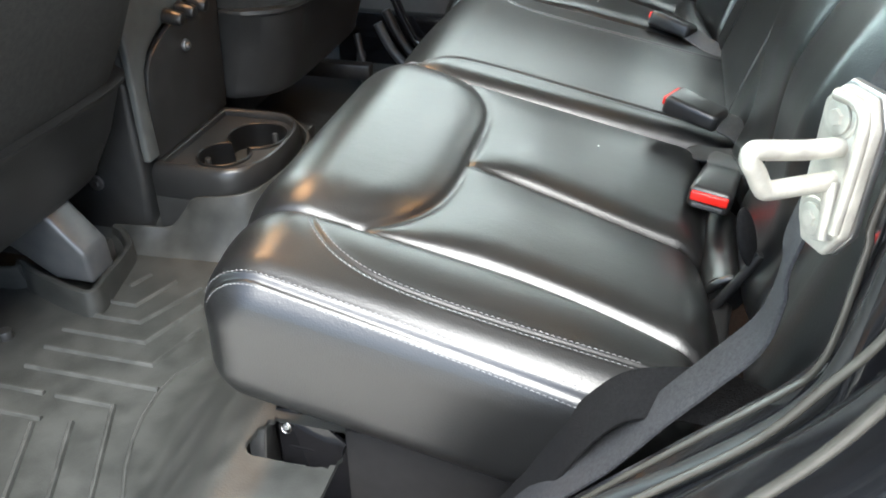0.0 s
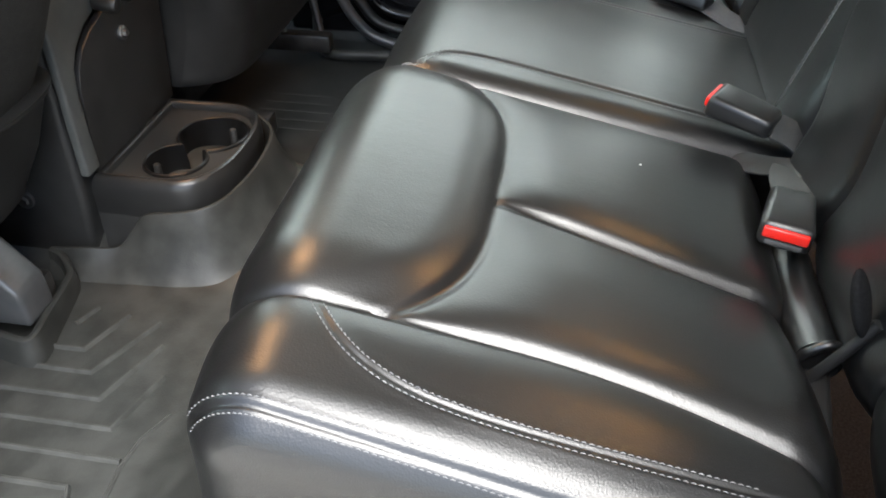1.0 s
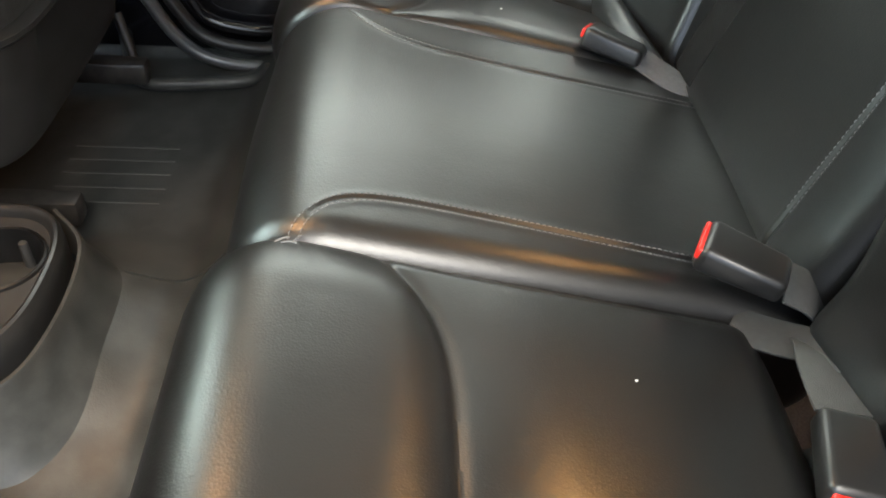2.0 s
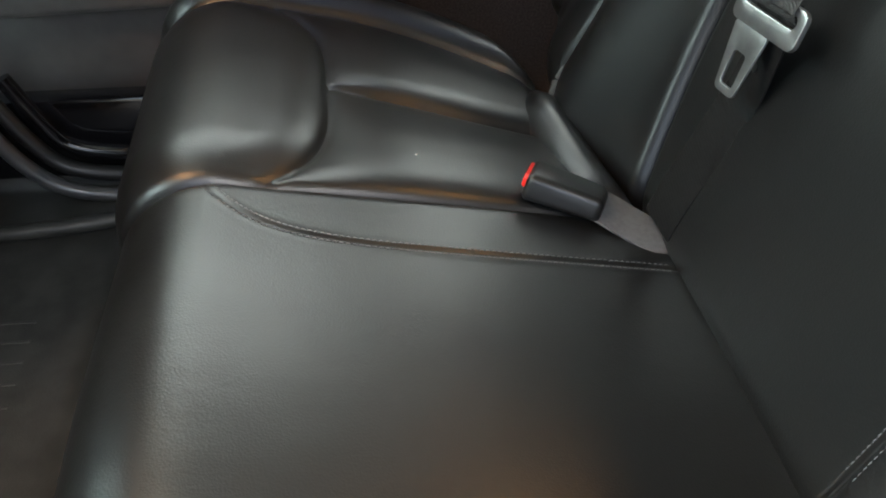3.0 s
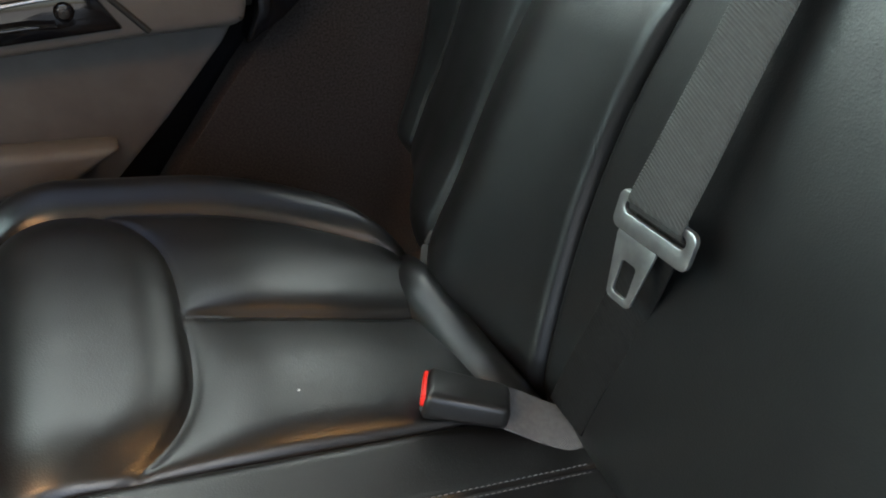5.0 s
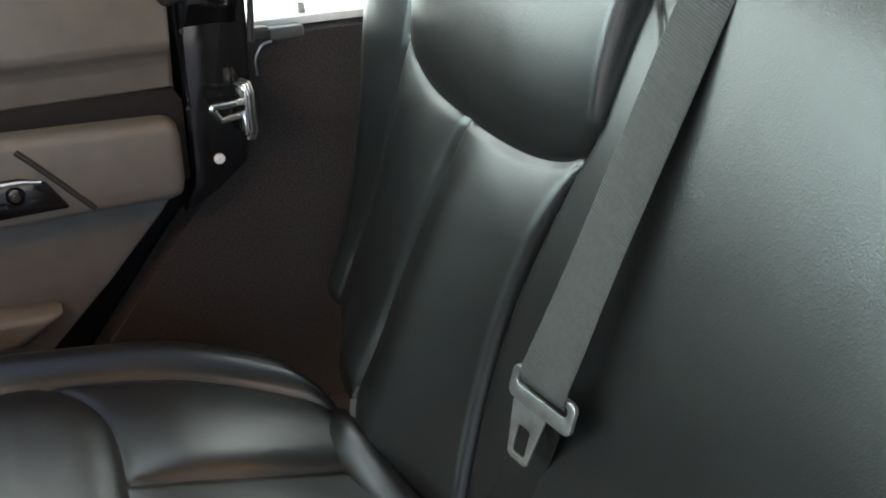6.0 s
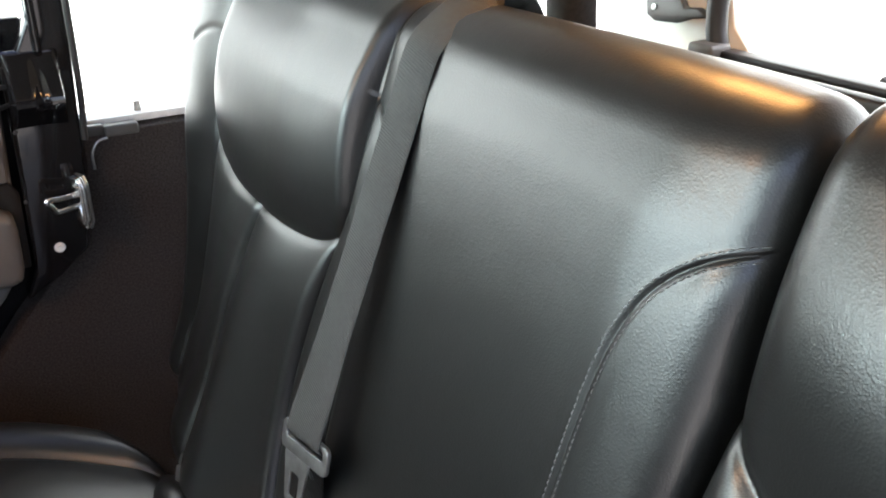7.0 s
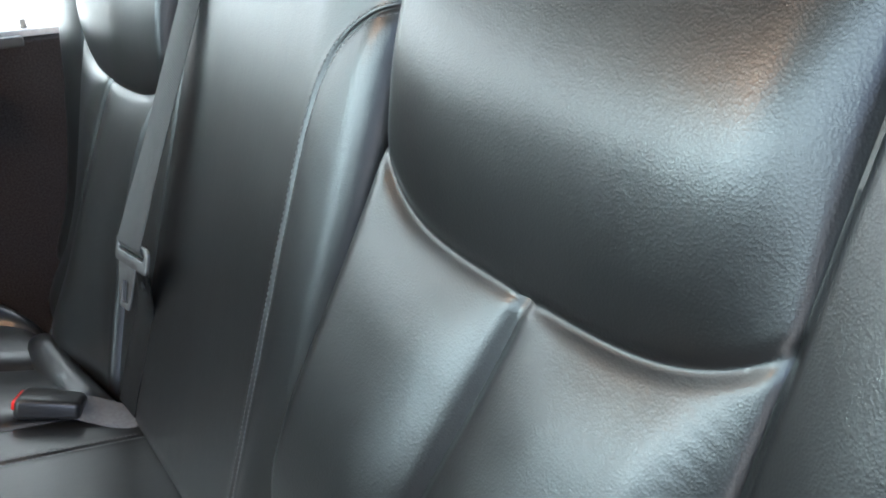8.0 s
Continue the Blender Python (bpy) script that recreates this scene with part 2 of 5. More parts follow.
def joined(*bms):
    out = bmesh.new()
    for b in bms:
        me = bpy.data.meshes.new("tmp")
        b.to_mesh(me)
        out.from_mesh(me)
        b.free()
        bpy.data.meshes.remove(me)
    return out


def screw_head(at, normal, r, h):
    """A round head with a recessed drive."""
    at, nrm = Vector(at), Vector(normal).normalized()
    return joined(rod(at, at + nrm * h * 0.6, r, r, 20, r * 0.12), rod(at + nrm * h * 0.5, at + nrm * h, r * 0.55, r * 0.48, 6))


# ---------------------------------------------------------------- upholstery
def fillet(corners, step=0.004):
    """A dense closed outline from corners (x, z, radius)."""
    n, dense = len(corners), []
    for i, (x, z, r) in enumerate(corners):
        p, a, b = Vector((x, z)), Vector(corners[i - 1][:2]), Vector(corners[(i + 1) % n][:2])
        da, db = (a - p).normalized(), (b - p).normalized()
        half = math.acos(max(-1, min(1, da.dot(db)))) / 2
        cut = r / math.tan(half)
        mid = p + (da + db).normalized() * (r / math.sin(half))
        s, e = p + da * cut, p + db * cut
        v0, v1 = s - mid, e - mid
        turn = v0.angle_signed(v1)
        k = max(3, int(abs(turn) * r / step))
        for j in range(k + 1):
            ang = -turn * j / k
            dense.append(mid + Matrix.Rotation(ang, 2) @ v0)
    out = []
    for i, p in enumerate(dense):
        q = dense[(i + 1) % len(dense)]
        k = max(1, round((q - p).length / step))
        out += [p.lerp(q, j / k) for j in range(k)]
    return np.array([(p.x, p.y) for p in out])


class Pad:
    """A stuffed block: an outline in x-z swept across y, edges rolled, its face shaped by a height over (u, y).
    u runs along the outline: it equals x (or z) at one place on the face, and changes by rate per metre."""

    def __init__(self, corners, fix, rate, y0, y1, r0, r1, shape, follow=None, step=0.0026, fine=None):
        pts = fillet(corners, step)
        nxt, prv = np.roll(pts, -1, 0), np.roll(pts, 1, 0)
        tan = nxt - prv
        tan /= np.linalg.norm(tan, axis=1)[:, None]
        nor = np.stack((-tan[:, 1], tan[:, 0]), 1)
        area = 0.5 * np.sum(pts[:, 0] * nxt[:, 1] - nxt[:, 0] * pts[:, 1])
        if area > 0:
            nor = -nor
        seg = np.linalg.norm(nxt - pts, axis=1)
        arc = np.concatenate(([0], np.cumsum(seg)[:-1]))
        axis, place = fix
        half = slice(0, len(pts) // 2)
        k = int(np.argmin(np.abs(pts[half, axis] - place)))
        self.pts, self.nor, self.u = pts, nor, place + rate * (arc - arc[k]) + (pts[k, axis] - place)
        self.follow, self.fine = follow, fine
        self.y0, self.y1, self.r0, self.r1, self.shape = y0, y1, r0, r1, shape

    def inset(self, y):
        a = np.clip(self.r0 - (y - self.y0), 0, self.r0)
        b = np.clip(self.r1 - (self.y1 - y), 0, self.r1)
        return (self.r0 - np.sqrt(np.maximum(self.r0 ** 2 - a ** 2, 0))) + (self.r1 - np.sqrt(np.maximum(self.r1 ** 2 - b ** 2, 0)))

    def rows(self, step):
        a = [self.y0 + self.r0 * (1 - math.cos(k / 8 * math.pi / 2)) for k in range(9)]
        b = [self.y1 - self.r1 * (1 - math.cos(k / 8 * math.pi / 2)) for k in range(9)][::-1]
        n = max(2, int((b[0] - a[-1]) / step))
        inner = list(np.linspace(a[-1], b[0], n + 1)[1:-1])
        for lo, hi, small in self.fine or ():
            inner = [y for y in inner if not lo < y < hi] + list(np.arange(max(lo, a[-1] + small), hi, small))
        edge = [y for y in a if not any(lo < y < hi for lo, hi, _ in self.fine or ())]
        more = [y for lo, hi, small in self.fine or () for y in np.arange(max(lo, self.y0), min(hi, a[-1]), small)]
        return np.array(sorted(set(edge + more + inner + b)))

    def mesh(self, step=0.0026):
        ys = self.rows(step)
        A, B = np.meshgrid(self.u, ys, indexing="ij")
        U, Yg = (A, B) if self.follow is None else self.follow(A, B)
        h = self.shape(U, Yg) - self.inset(Yg)
        order = np.argsort(self.u)
        put = lambda col: np.interp(U, self.u[order], col[order])
        X = put(self.pts[:, 0]) + put(self.nor[:, 0]) * h
        Z = put(self.pts[:, 1]) + put(self.nor[:, 1]) * h
        cols = [np.stack((X[:, j], Yg[:, j], Z[:, j]), 1) for j in range(len(ys))]
        n, m = len(self.u), len(cols)
        verts = np.concatenate(cols)
        faces = []
        for j in range(m - 1):
            for i in range(n):
                k = (i + 1) % n
                faces.append((j * n + i, j * n + k, (j + 1) * n + k, (j + 1) * n + i))
        faces += [tuple(range(n))[::-1], tuple(range((m - 1) * n, m * n))]
        me = bpy.data.meshes.new("pad")
        me.from_pydata(verts.tolist(), [], faces)
        bm = bmesh.new()
        bm.from_mesh(me)
        bpy.data.meshes.remove(me)
        bmesh.ops.recalc_face_normals(bm, faces=bm.faces)
        return bm

    def at(self, u, y, lift=0.0):
        """The place on the face at (u, y), raised by lift, and the way out."""
        order = np.argsort(self.u)
        f = lambda col: float(np.interp(u, self.u[order], col[order]))
        nx, nz = f(self.nor[:, 0]), f(self.nor[:, 1])
        h = float(self.shape(np.array([[u]]), np.array([[y]]))[0, 0] - self.inset(np.array([y]))[0]) + lift
        return Vector((f(self.pts[:, 0]) + nx * h, y, f(self.pts[:, 1]) + nz * h)), Vector((nx, 0, nz))


def stitches(pad, path, pitch=0.0052, length=0.0036, r=0.00055, offset=0.0):
    """Short thread pieces along a path of (u, y) on a pad."""
    pts = [Vector(p) for p in path]
    run = [0.0]
    for a, b in zip(pts, pts[1:]):
        run.append(run[-1] + (b - a).length)
    bm = bmesh.new()
    s = 0.002
    def find(d):
        i = max(k for k in range(len(run)) if run[k] <= d + 1e-9)
        i = min(i, len(pts) - 2)
        f = (d - run[i]) / max(1e-9, run[i + 1] - run[i])
        p = pts[i].lerp(pts[i + 1], f)
        t = (pts[i + 1] - pts[i]).normalized()
        return p + Vector((-t.y, t.x)) * offset
    while s + length < run[-1]:
        a, nrm = pad.at(*find(s), lift=0.0002)
        b, _ = pad.at(*find(s + length), lift=0.0002)
        c, _ = pad.at(*find(s + length / 2), lift=0.0009)
        if (b - a).length > 1.5 * length:
            s += pitch
            continue
        d = (b - a).normalized()
        side = d.cross(nrm).normalized() * r
        up = nrm * r
        ring = []
        for p, k in ((a, 0.5), (c, 1.0), (b, 0.5)):
            ring.append([bm.verts.new(p + side * k), bm.verts.new(p + up * k * 1.2), bm.verts.new(p - side * k)])
        for q, w in zip(ring, ring[1:]):
            for j in range(2):
                bm.faces.new((q[j], q[j + 1], w[j + 1], w[j]))
        s += pitch
    return bm


def puff(d, height, width):
    """A rounded swelling: steep at the seam, level at three widths from it."""
    return height * swell(d, width)


def swell(d, width):
    return 1 - np.clip(1 - np.maximum(d, 0) / (3 * width), 0, 1) ** 2.2


def cleft(d, depth, width):
    return -depth * np.exp(-(d / width) ** 2)


def ramp01(v, a, b):
    t = np.clip((v - a) / (b - a), 0, 1)
    return t * t * (3 - 2 * t)


FAR = 9.0

# --- cushions: u is the place along the seat, 0.02 at the front crest
def pillow_edge(y, yc, hw):
    t = np.clip((y - yc) / hw, -1, 1)
    return 0.102 + 0.062 * (1 - t ** 4)


def outer_cushion(ya, yb, ys2, slant, outer_low, border):
    """ya, yb: the sides of the thigh roll; ys2: the middle seam; outer_low: whether the door lies on the low side."""
    yc, hw = (ya + yb) / 2, (yb - ya) / 2
    ya0, yb0 = ya, yb

    def shape(u, y):
        xp = pillow_edge(y, yc, hw)
        grad = np.abs(4 * 0.062 / hw * np.clip((y - yc) / hw, -1, 1) ** 3)
        dp = (u - xp) / np.sqrt(1 + grad ** 2)
        ya = np.where(outer_low, ya0 - 0.80 * np.maximum(u - 0.20, 0) ** 2, ya0)
        yb = np.where(outer_low, yb0, yb0 - 0.90 * np.maximum(u - 0.16, 0) ** 2)
        within = (y > ya) & (y < yb)
        fade = ramp01(u, -0.13, -0.06)
        da, db = np.abs(y - ya), np.abs(y - yb)
        dside = np.minimum(da, db)
        roll = within & (dp < 0)
        s2 = np.abs(y - (ys2 + slant * (u - 0.17)))
        ends = swell(da, 0.022) * swell(db, 0.022)
        h = np.where(roll, 0.014 * swell(-dp, 0.018) * ends, 0.0)
        low = y < ys2 + slant * (u - 0.17)
        lower = (0.62 * swell(da, 0.042) + 0.38 * swell(da, 0.013)) * swell(s2, 0.004) * (0.62 + 0.38 * swell(s2, 0.03))
        upper = (0.62 * swell(s2, 0.036) + 0.38 * swell(s2, 0.013)) * swell(db, 0.006) * (0.62 + 0.38 * swell(db, 0.03))
        h = np.where(within & ~roll, 0.0125 * swell(dp, 0.026) * np.where(low, lower, upper), h)
        start = np.where(low, ya, ys2 + slant * (u - 0.17))
        fall = (0.003 - 0.065 * (y - start)) * np.where(low, swell(da, 0.012) * swell(s2, 0.003), swell(s2, 0.012) * swell(db, 0.003))
        h = h + np.where(within & ~roll, fall * swell(dp, 0.026), 0)
        h = np.where(within, h, puff(dside, border, 0.018))
        h = h + np.where(within, cleft(dp, 0.0022, 0.0055), 0) + np.where(within & (dp > 0), cleft(s2, 0.0026, 0.0045), 0)
        edge = ya if outer_low else yb
        h = h + cleft(y - edge, 0.0024, 0.0042)
        # the seat dips a little where one sits
        h = h - 0.013 * np.exp(-((u - 0.42) / 0.16) ** 2) * np.exp(-((y - yc) / 0.17) ** 2)
        return h * fade
    return shape


CORNERS = lambda xr, zr, crest=0.062: [(xr, zr, 0.052), (-0.025, 0.4085, crest), (-0.022, 0.248, 0.052), (0.30, 0.184, 0.10), (xr + 0.01, 0.168, 0.052)]


def top_z(x):
    return 0.4038 - 0.19 * x


NEAR_SHAPE = outer_cushion(0.140, 0.549, 0.323, -0.13, True, 0.006)
FAR_SHAPE = outer_cushion(0.955, 1.318, 1.140, -0.13, False, 0.015)


def st_near(x):
    return 0.064 + 0.078 * math.exp(-(x - 0.05) / 0.042)


def st_mid_low(x):
    return 0.607 - 0.045 * (x - 0.2) - 0.078 * math.exp(-(x - 0.032) / 0.026)


def st_mid_high(x):
    return 0.880 + 0.075 * math.exp(-(x - 0.056) / 0.039)


def double_seam(d):
    """A cleft between two rolled welts, with the stitches sunk at their outer feet."""
    return cleft(d, 0.0011, 0.0020) + 0.0006 * np.exp(-((d - 0.0040) / 0.0026) ** 2)


def single_seam(d):
    return cleft(d, 0.0013, 0.0024) + 0.0004 * np.exp(-((d - 0.0055) / 0.0035) ** 2)


def near_shape(u, y):
    d = np.abs(y - (0.064 + 0.078 * np.exp(-np.maximum(u - 0.05, 0) / 0.042)))
    stitched = np.where((u > 0.05) & (y < 0.14), single_seam(d), 0) * ramp01(u, 0.05, 0.06)
    border = double_seam(np.abs(y - 0.0375 + 0.035 * (u - 0.06))) * ramp01(u, -0.06, -0.04)
    return NEAR_SHAPE(u, y) + stitched + border - 0.010 * (1 - ramp01(y, 0.02, 0.13)) * ramp01(u, -0.13, -0.06)


def mid_shape(u, y):
    lo = np.abs(y - (0.607 - 0.045 * (u - 0.2) - 0.078 * np.exp(-np.maximum(u - 0.032, 0) / 0.026)))
    hi = np.abs(y - (0.880 + 0.075 * np.exp(-np.maximum(u - 0.056, 0) / 0.039)))
    d = np.minimum(np.where(u > 0.034, lo, FAR), np.where(u > 0.055, hi, FAR))
    h = single_seam(d)
    h = h + 0.006 * np.exp(-((y - 0.745) / 0.16) ** 2)
    return h * ramp01(u, -0.13, -0.06)


def rate(corners):
    a, b = corners[0], corners[1]
    return -(abs(b[0] - a[0])) / math.hypot(b[0] - a[0], b[1] - a[1])


C_NEAR, C_MID = CORNERS(0.435, top_z(0.435)), CORNERS(0.52, top_z(0.52), 0.086)
C_FAR = CORNERS(0.425, top_z(0.425), 0.080)


def bend(v, stops):
    """Piecewise linear shifts over v: stops are (v, shift), in order."""
    out = np.zeros_like(v)
    for (a, p), (b, q) in zip(stops, stops[1:]):
        inside = (v >= a) & (v <= b)
        out = np.where(inside, p + (q - p) * (v - a) / (b - a), out)
    return out


def tent(v, width):
    return np.clip(1 - np.abs(v) / width, 0, 1)


def follow_cushion(y0, ya, ys2, yb, y1, outer_low):
    """Lets the mesh's rows run along the seams."""
    yc, hw = (ya + yb) / 2, (yb - ya) / 2

    def follow(a, v):
        u = a + (pillow_edge(v, yc, hw) - 0.164) * tent(a - 0.164, 0.10)
        da = -0.80 * np.maximum(u - 0.20, 0) ** 2 * ramp01(-u, -0.47, -0.40) if outer_low else 0 * u
        db = 0 * u if outer_low else -0.90 * np.maximum(u - 0.16, 0) ** 2 * ramp01(-u, -0.47, -0.40)
        ds = -0.13 * np.maximum(u - 0.17, 0) * ramp01(-u, -0.47, -0.40)
        y = v + bend(v, ((y0, 0), (ya, da), (ys2, ds), (yb, db), (y1, 0)))
        return a + (pillow_edge(y, yc, hw) - 0.164) * tent(a - 0.164, 0.10), y
    return follow


def cushion_pad(corners, y0, y1, r0, r1, shape, follow=None, fine=None):
    return Pad(corners, (0, 0.2), rate(corners), y0, y1, r0, r1, shape, follow, fine=fine)


near_cushion = cushion_pad(C_NEAR, 0.018, 0.550, 0.046, 0.020, near_shape, follow_cushion(0.018, 0.140, 0.323, 0.549, 0.55, True), [(0.022, 0.145, 0.0011)])
mid_cushion = cushion_pad(C_MID, 0.545, 0.957, 0.034, 0.014, mid_shape, None, [(0.582, 0.625, 0.0012), (0.865, 0.929, 0.0012)])
far_cushion = cushion_pad(C_FAR, 0.954, 1.405, 0.011, 0.050, FAR_SHAPE, follow_cushion(0.954, 0.9555, 1.140, 1.318, 1.405, False))

# --- backrests: u is the height on the front face
LEAN = 0.30


def roll_edge(y, yc, hw, z, lift):
    t = np.clip((y - yc) / hw, -1.1, 1.1)
    return z + lift * t ** 4


def near_back_shape(u, y):
    zp = roll_edge(y, 0.352, 0.172, 0.709, 0.040)
    grad = np.abs(4 * 0.040 / 0.172 * np.clip((y - 0.352) / 0.172, -1.1, 1.1) ** 3)
    dp = (u - zp) / np.sqrt(1 + grad ** 2)
    within = y > 0.178
    so = np.abs(y - 0.178)
    s2 = np.abs(y - (0.347 + 0.15 * (0.70 - u)))
    roll = within & (dp > 0)
    h = np.where(roll, 0.026 * swell(dp, 0.056) * swell(so, 0.018) * (1 - 0.75 * ramp01(u, 0.80, 0.98)), 0)
    h = np.where(within & ~roll, 0.012 * swell(-dp, 0.026) * swell(s2, 0.026) * swell(so, 0.020), h)
    h = np.where(~within, puff(so, 0.016, 0.03), h)
    h = h + np.where(within, cleft(dp, 0.0024, 0.006), 0) + np.where(within & (dp < 0), cleft(s2, 0.0045, 0.0065), 0) + cleft(y - 0.178, 0.004, 0.0035)
    h = h + 0.00010 * np.sin((u * 0.95 - y * 0.5) * 640 + 3 * np.sin(y * 90)) * np.exp(-((u - 0.685) / 0.035) ** 2 - ((y - 0.200) / 0.016) ** 2)
    h = h + 0.030 * np.where(within, ramp01(0.72 - u, 0.0, 0.22) * ramp01(u, 0.36, 0.50) * ramp01(y, 0.178, 0.23), 0)
    return h * (1 - ramp01(u, 0.98, 1.06)) * ramp01(u, 0.24, 0.30)


def far_back_shape(u, y):
    # the corner seat
    yc, hw = 1.163, 0.190
    zp = roll_edge(y, yc, hw, 0.676, 0.040)
    grad = np.abs(4 * 0.040 / hw * np.clip((y - yc) / hw, -1.1, 1.1) ** 3)
    dp = (u - zp) / np.sqrt(1 + grad ** 2)
    yi, ys2, yo = far_lines(u)
    within = (y > yi) & (y < yo)
    si, so = np.abs(y - yi), np.abs(y - yo)
    s2 = np.abs(y - ys2)
    roll = within & (dp > 0)
    h = np.where(roll, 0.026 * swell(dp, 0.040) * swell(si, 0.005) * swell(so, 0.016) * (1 - ramp01(u, 0.82, 0.95)), 0)
    h = np.where(within & ~roll, 0.013 * swell(-dp, 0.026) * swell(s2, 0.026) * swell(si, 0.006) * swell(so, 0.022), h)
    h = np.where(y > yo, puff(so, 0.014, 0.035), h)
    h = h + np.where(y > yo, cleft(u - (0.837 - 5 * np.maximum(y - 1.375, 0) ** 2), 0.003, 0.005), 0)
    h = h + np.where(within, cleft(dp, 0.0024, 0.006), 0) + np.where(within & (dp < 0), cleft(s2, 0.0045, 0.0065), 0)
    h = h + np.where(u < 0.86, cleft(y - yo, 0.004, 0.0035), 0) + cleft(y - yi, 0.006, 0.006)
    forward = 0.009 * ramp01(y - yi, -0.005, 0.008) + (0.011 + 0.022 * np.clip((0.62 - u) / 0.3, 0, 1)) * ramp01(y - yi, 0.004, 0.15)
    forward = forward + (0.006 * ramp01(y, 1.08, 1.18) + 0.006 * ramp01(y, 1.2, 1.28)) * (1 - ramp01(y, 1.28, 1.37)) * ramp01(-u, -0.43, -0.33)
    forward = forward - 0.062 * ramp01(y, 1.13, 1.43) * ramp01(-u, -0.80, -0.40)
    # the middle seat
    ym = 0.631 - 0.078 * np.exp(-np.maximum(0.853 - u, 0) / 0.036)
    yM = 0.925 + 0.07 * np.exp(-np.maximum(0.853 - u, 0) / 0.036)
    d = np.minimum(np.abs(y - ym), np.abs(y - yM))
    mid = (1 - ramp01(u, 0.850, 0.858)) * single_seam(d)
    wing = (1 - ramp01(u, 0.835, 0.858)) * (puff(np.maximum(ym - y, 0), 0.005, 0.016) + puff(np.maximum(y - yM, 0), 0.006, 0.02))
    body = 0.014 * (1 - 0.7 * ramp01(u, 0.84, 0.95)) * ramp01(y, 0.55, 0.64) * (1 - 0.4 * ramp01(y, 0.90, 0.98))
    h = np.where(y < yi, mid + wing + body + cleft(y - yi, 0.006, 0.003), h)
    return (h + forward) * (1 - ramp01(u, 0.98, 1.06)) * ramp01(u, 0.24, 0.30)


def follow_near_back(a, v):
    live = ramp01(a, 0.28, 0.34) * (1 - ramp01(a, 0.80, 0.88))
    y = v + bend(v, ((0.03, 0), (0.178, 0), (0.347, 0.15 * np.maximum(0.71 - a, 0) * live), (0.54, 0)))
    return a + (roll_edge(y, 0.352, 0.172, 0.709, 0.040) - 0.709) * tent(a - 0.709, 0.16), y


def far_lines(u):
    yi = 0.978 + 0.034 * np.sin(math.pi * np.clip((0.735 - u) / 0.42, 0, 1))
    s2 = 1.168 + 0.045 * np.sin(np.clip((0.68 - u) / 0.3, 0, 1) * math.pi * 0.6)
    yo = 1.352 + 0.05 * np.clip((0.70 - u) / 0.2, 0, 1.5)
    return yi, s2, yo


def follow_far_back(a, v):
    live = ramp01(a, 0.26, 0.30) * (1 - ramp01(a, 1.1, 1.2))
    yi, s2, yo = far_lines(a)
    ym = 0.631 - 0.078 * np.exp(-np.maximum(0.853 - a, 0) / 0.036)
    y = v + bend(v, ((0.55, 0), (0.631, (ym - 0.631) * live * (1 - ramp01(a, 0.856, 0.90)) * 0.95), (0.80, 0), (0.990, (yi - 0.990) * live), (1.168, (s2 - 1.168) * live), (1.352, (yo - 1.352) * live), (1.50, 0)))
    return a + (roll_edge(y, 1.163, 0.190, 0.676, 0.040) - 0.676) * tent(a - 0.676, 0.16) * ramp01(y, 0.96, 0.99) * (1 - ramp01(y, 1.36, 1.40)), y


def back_corners(xo, top):
    b = lambda z: 0.467 + LEAN * (z - 0.32) + xo
    return [(b(0.275), 0.275, 0.050), (b(top), top, 0.052), (b(top) + 0.110, top + 0.004, 0.051), (b(0.275) + 0.135, 0.275, 0.050)]


def back_pad(corners, y0, y1, r0, r1, shape, follow=None, fine=None):
    return Pad(corners, (1, 0.6), 1 / math.hypot(1, LEAN), y0, y1, r0, r1, shape, follow, fine=fine)


near_back = back_pad(back_corners(0.0, 0.935), 0.030, 0.541, 0.050, 0.026, near_back_shape, follow_near_back)
far_back = back_pad(back_corners(0.0, 0.925), 0.550, 1.500, 0.031, 0.050, far_back_shape, follow_far_back, [(0.605, 0.66, 0.0012)])


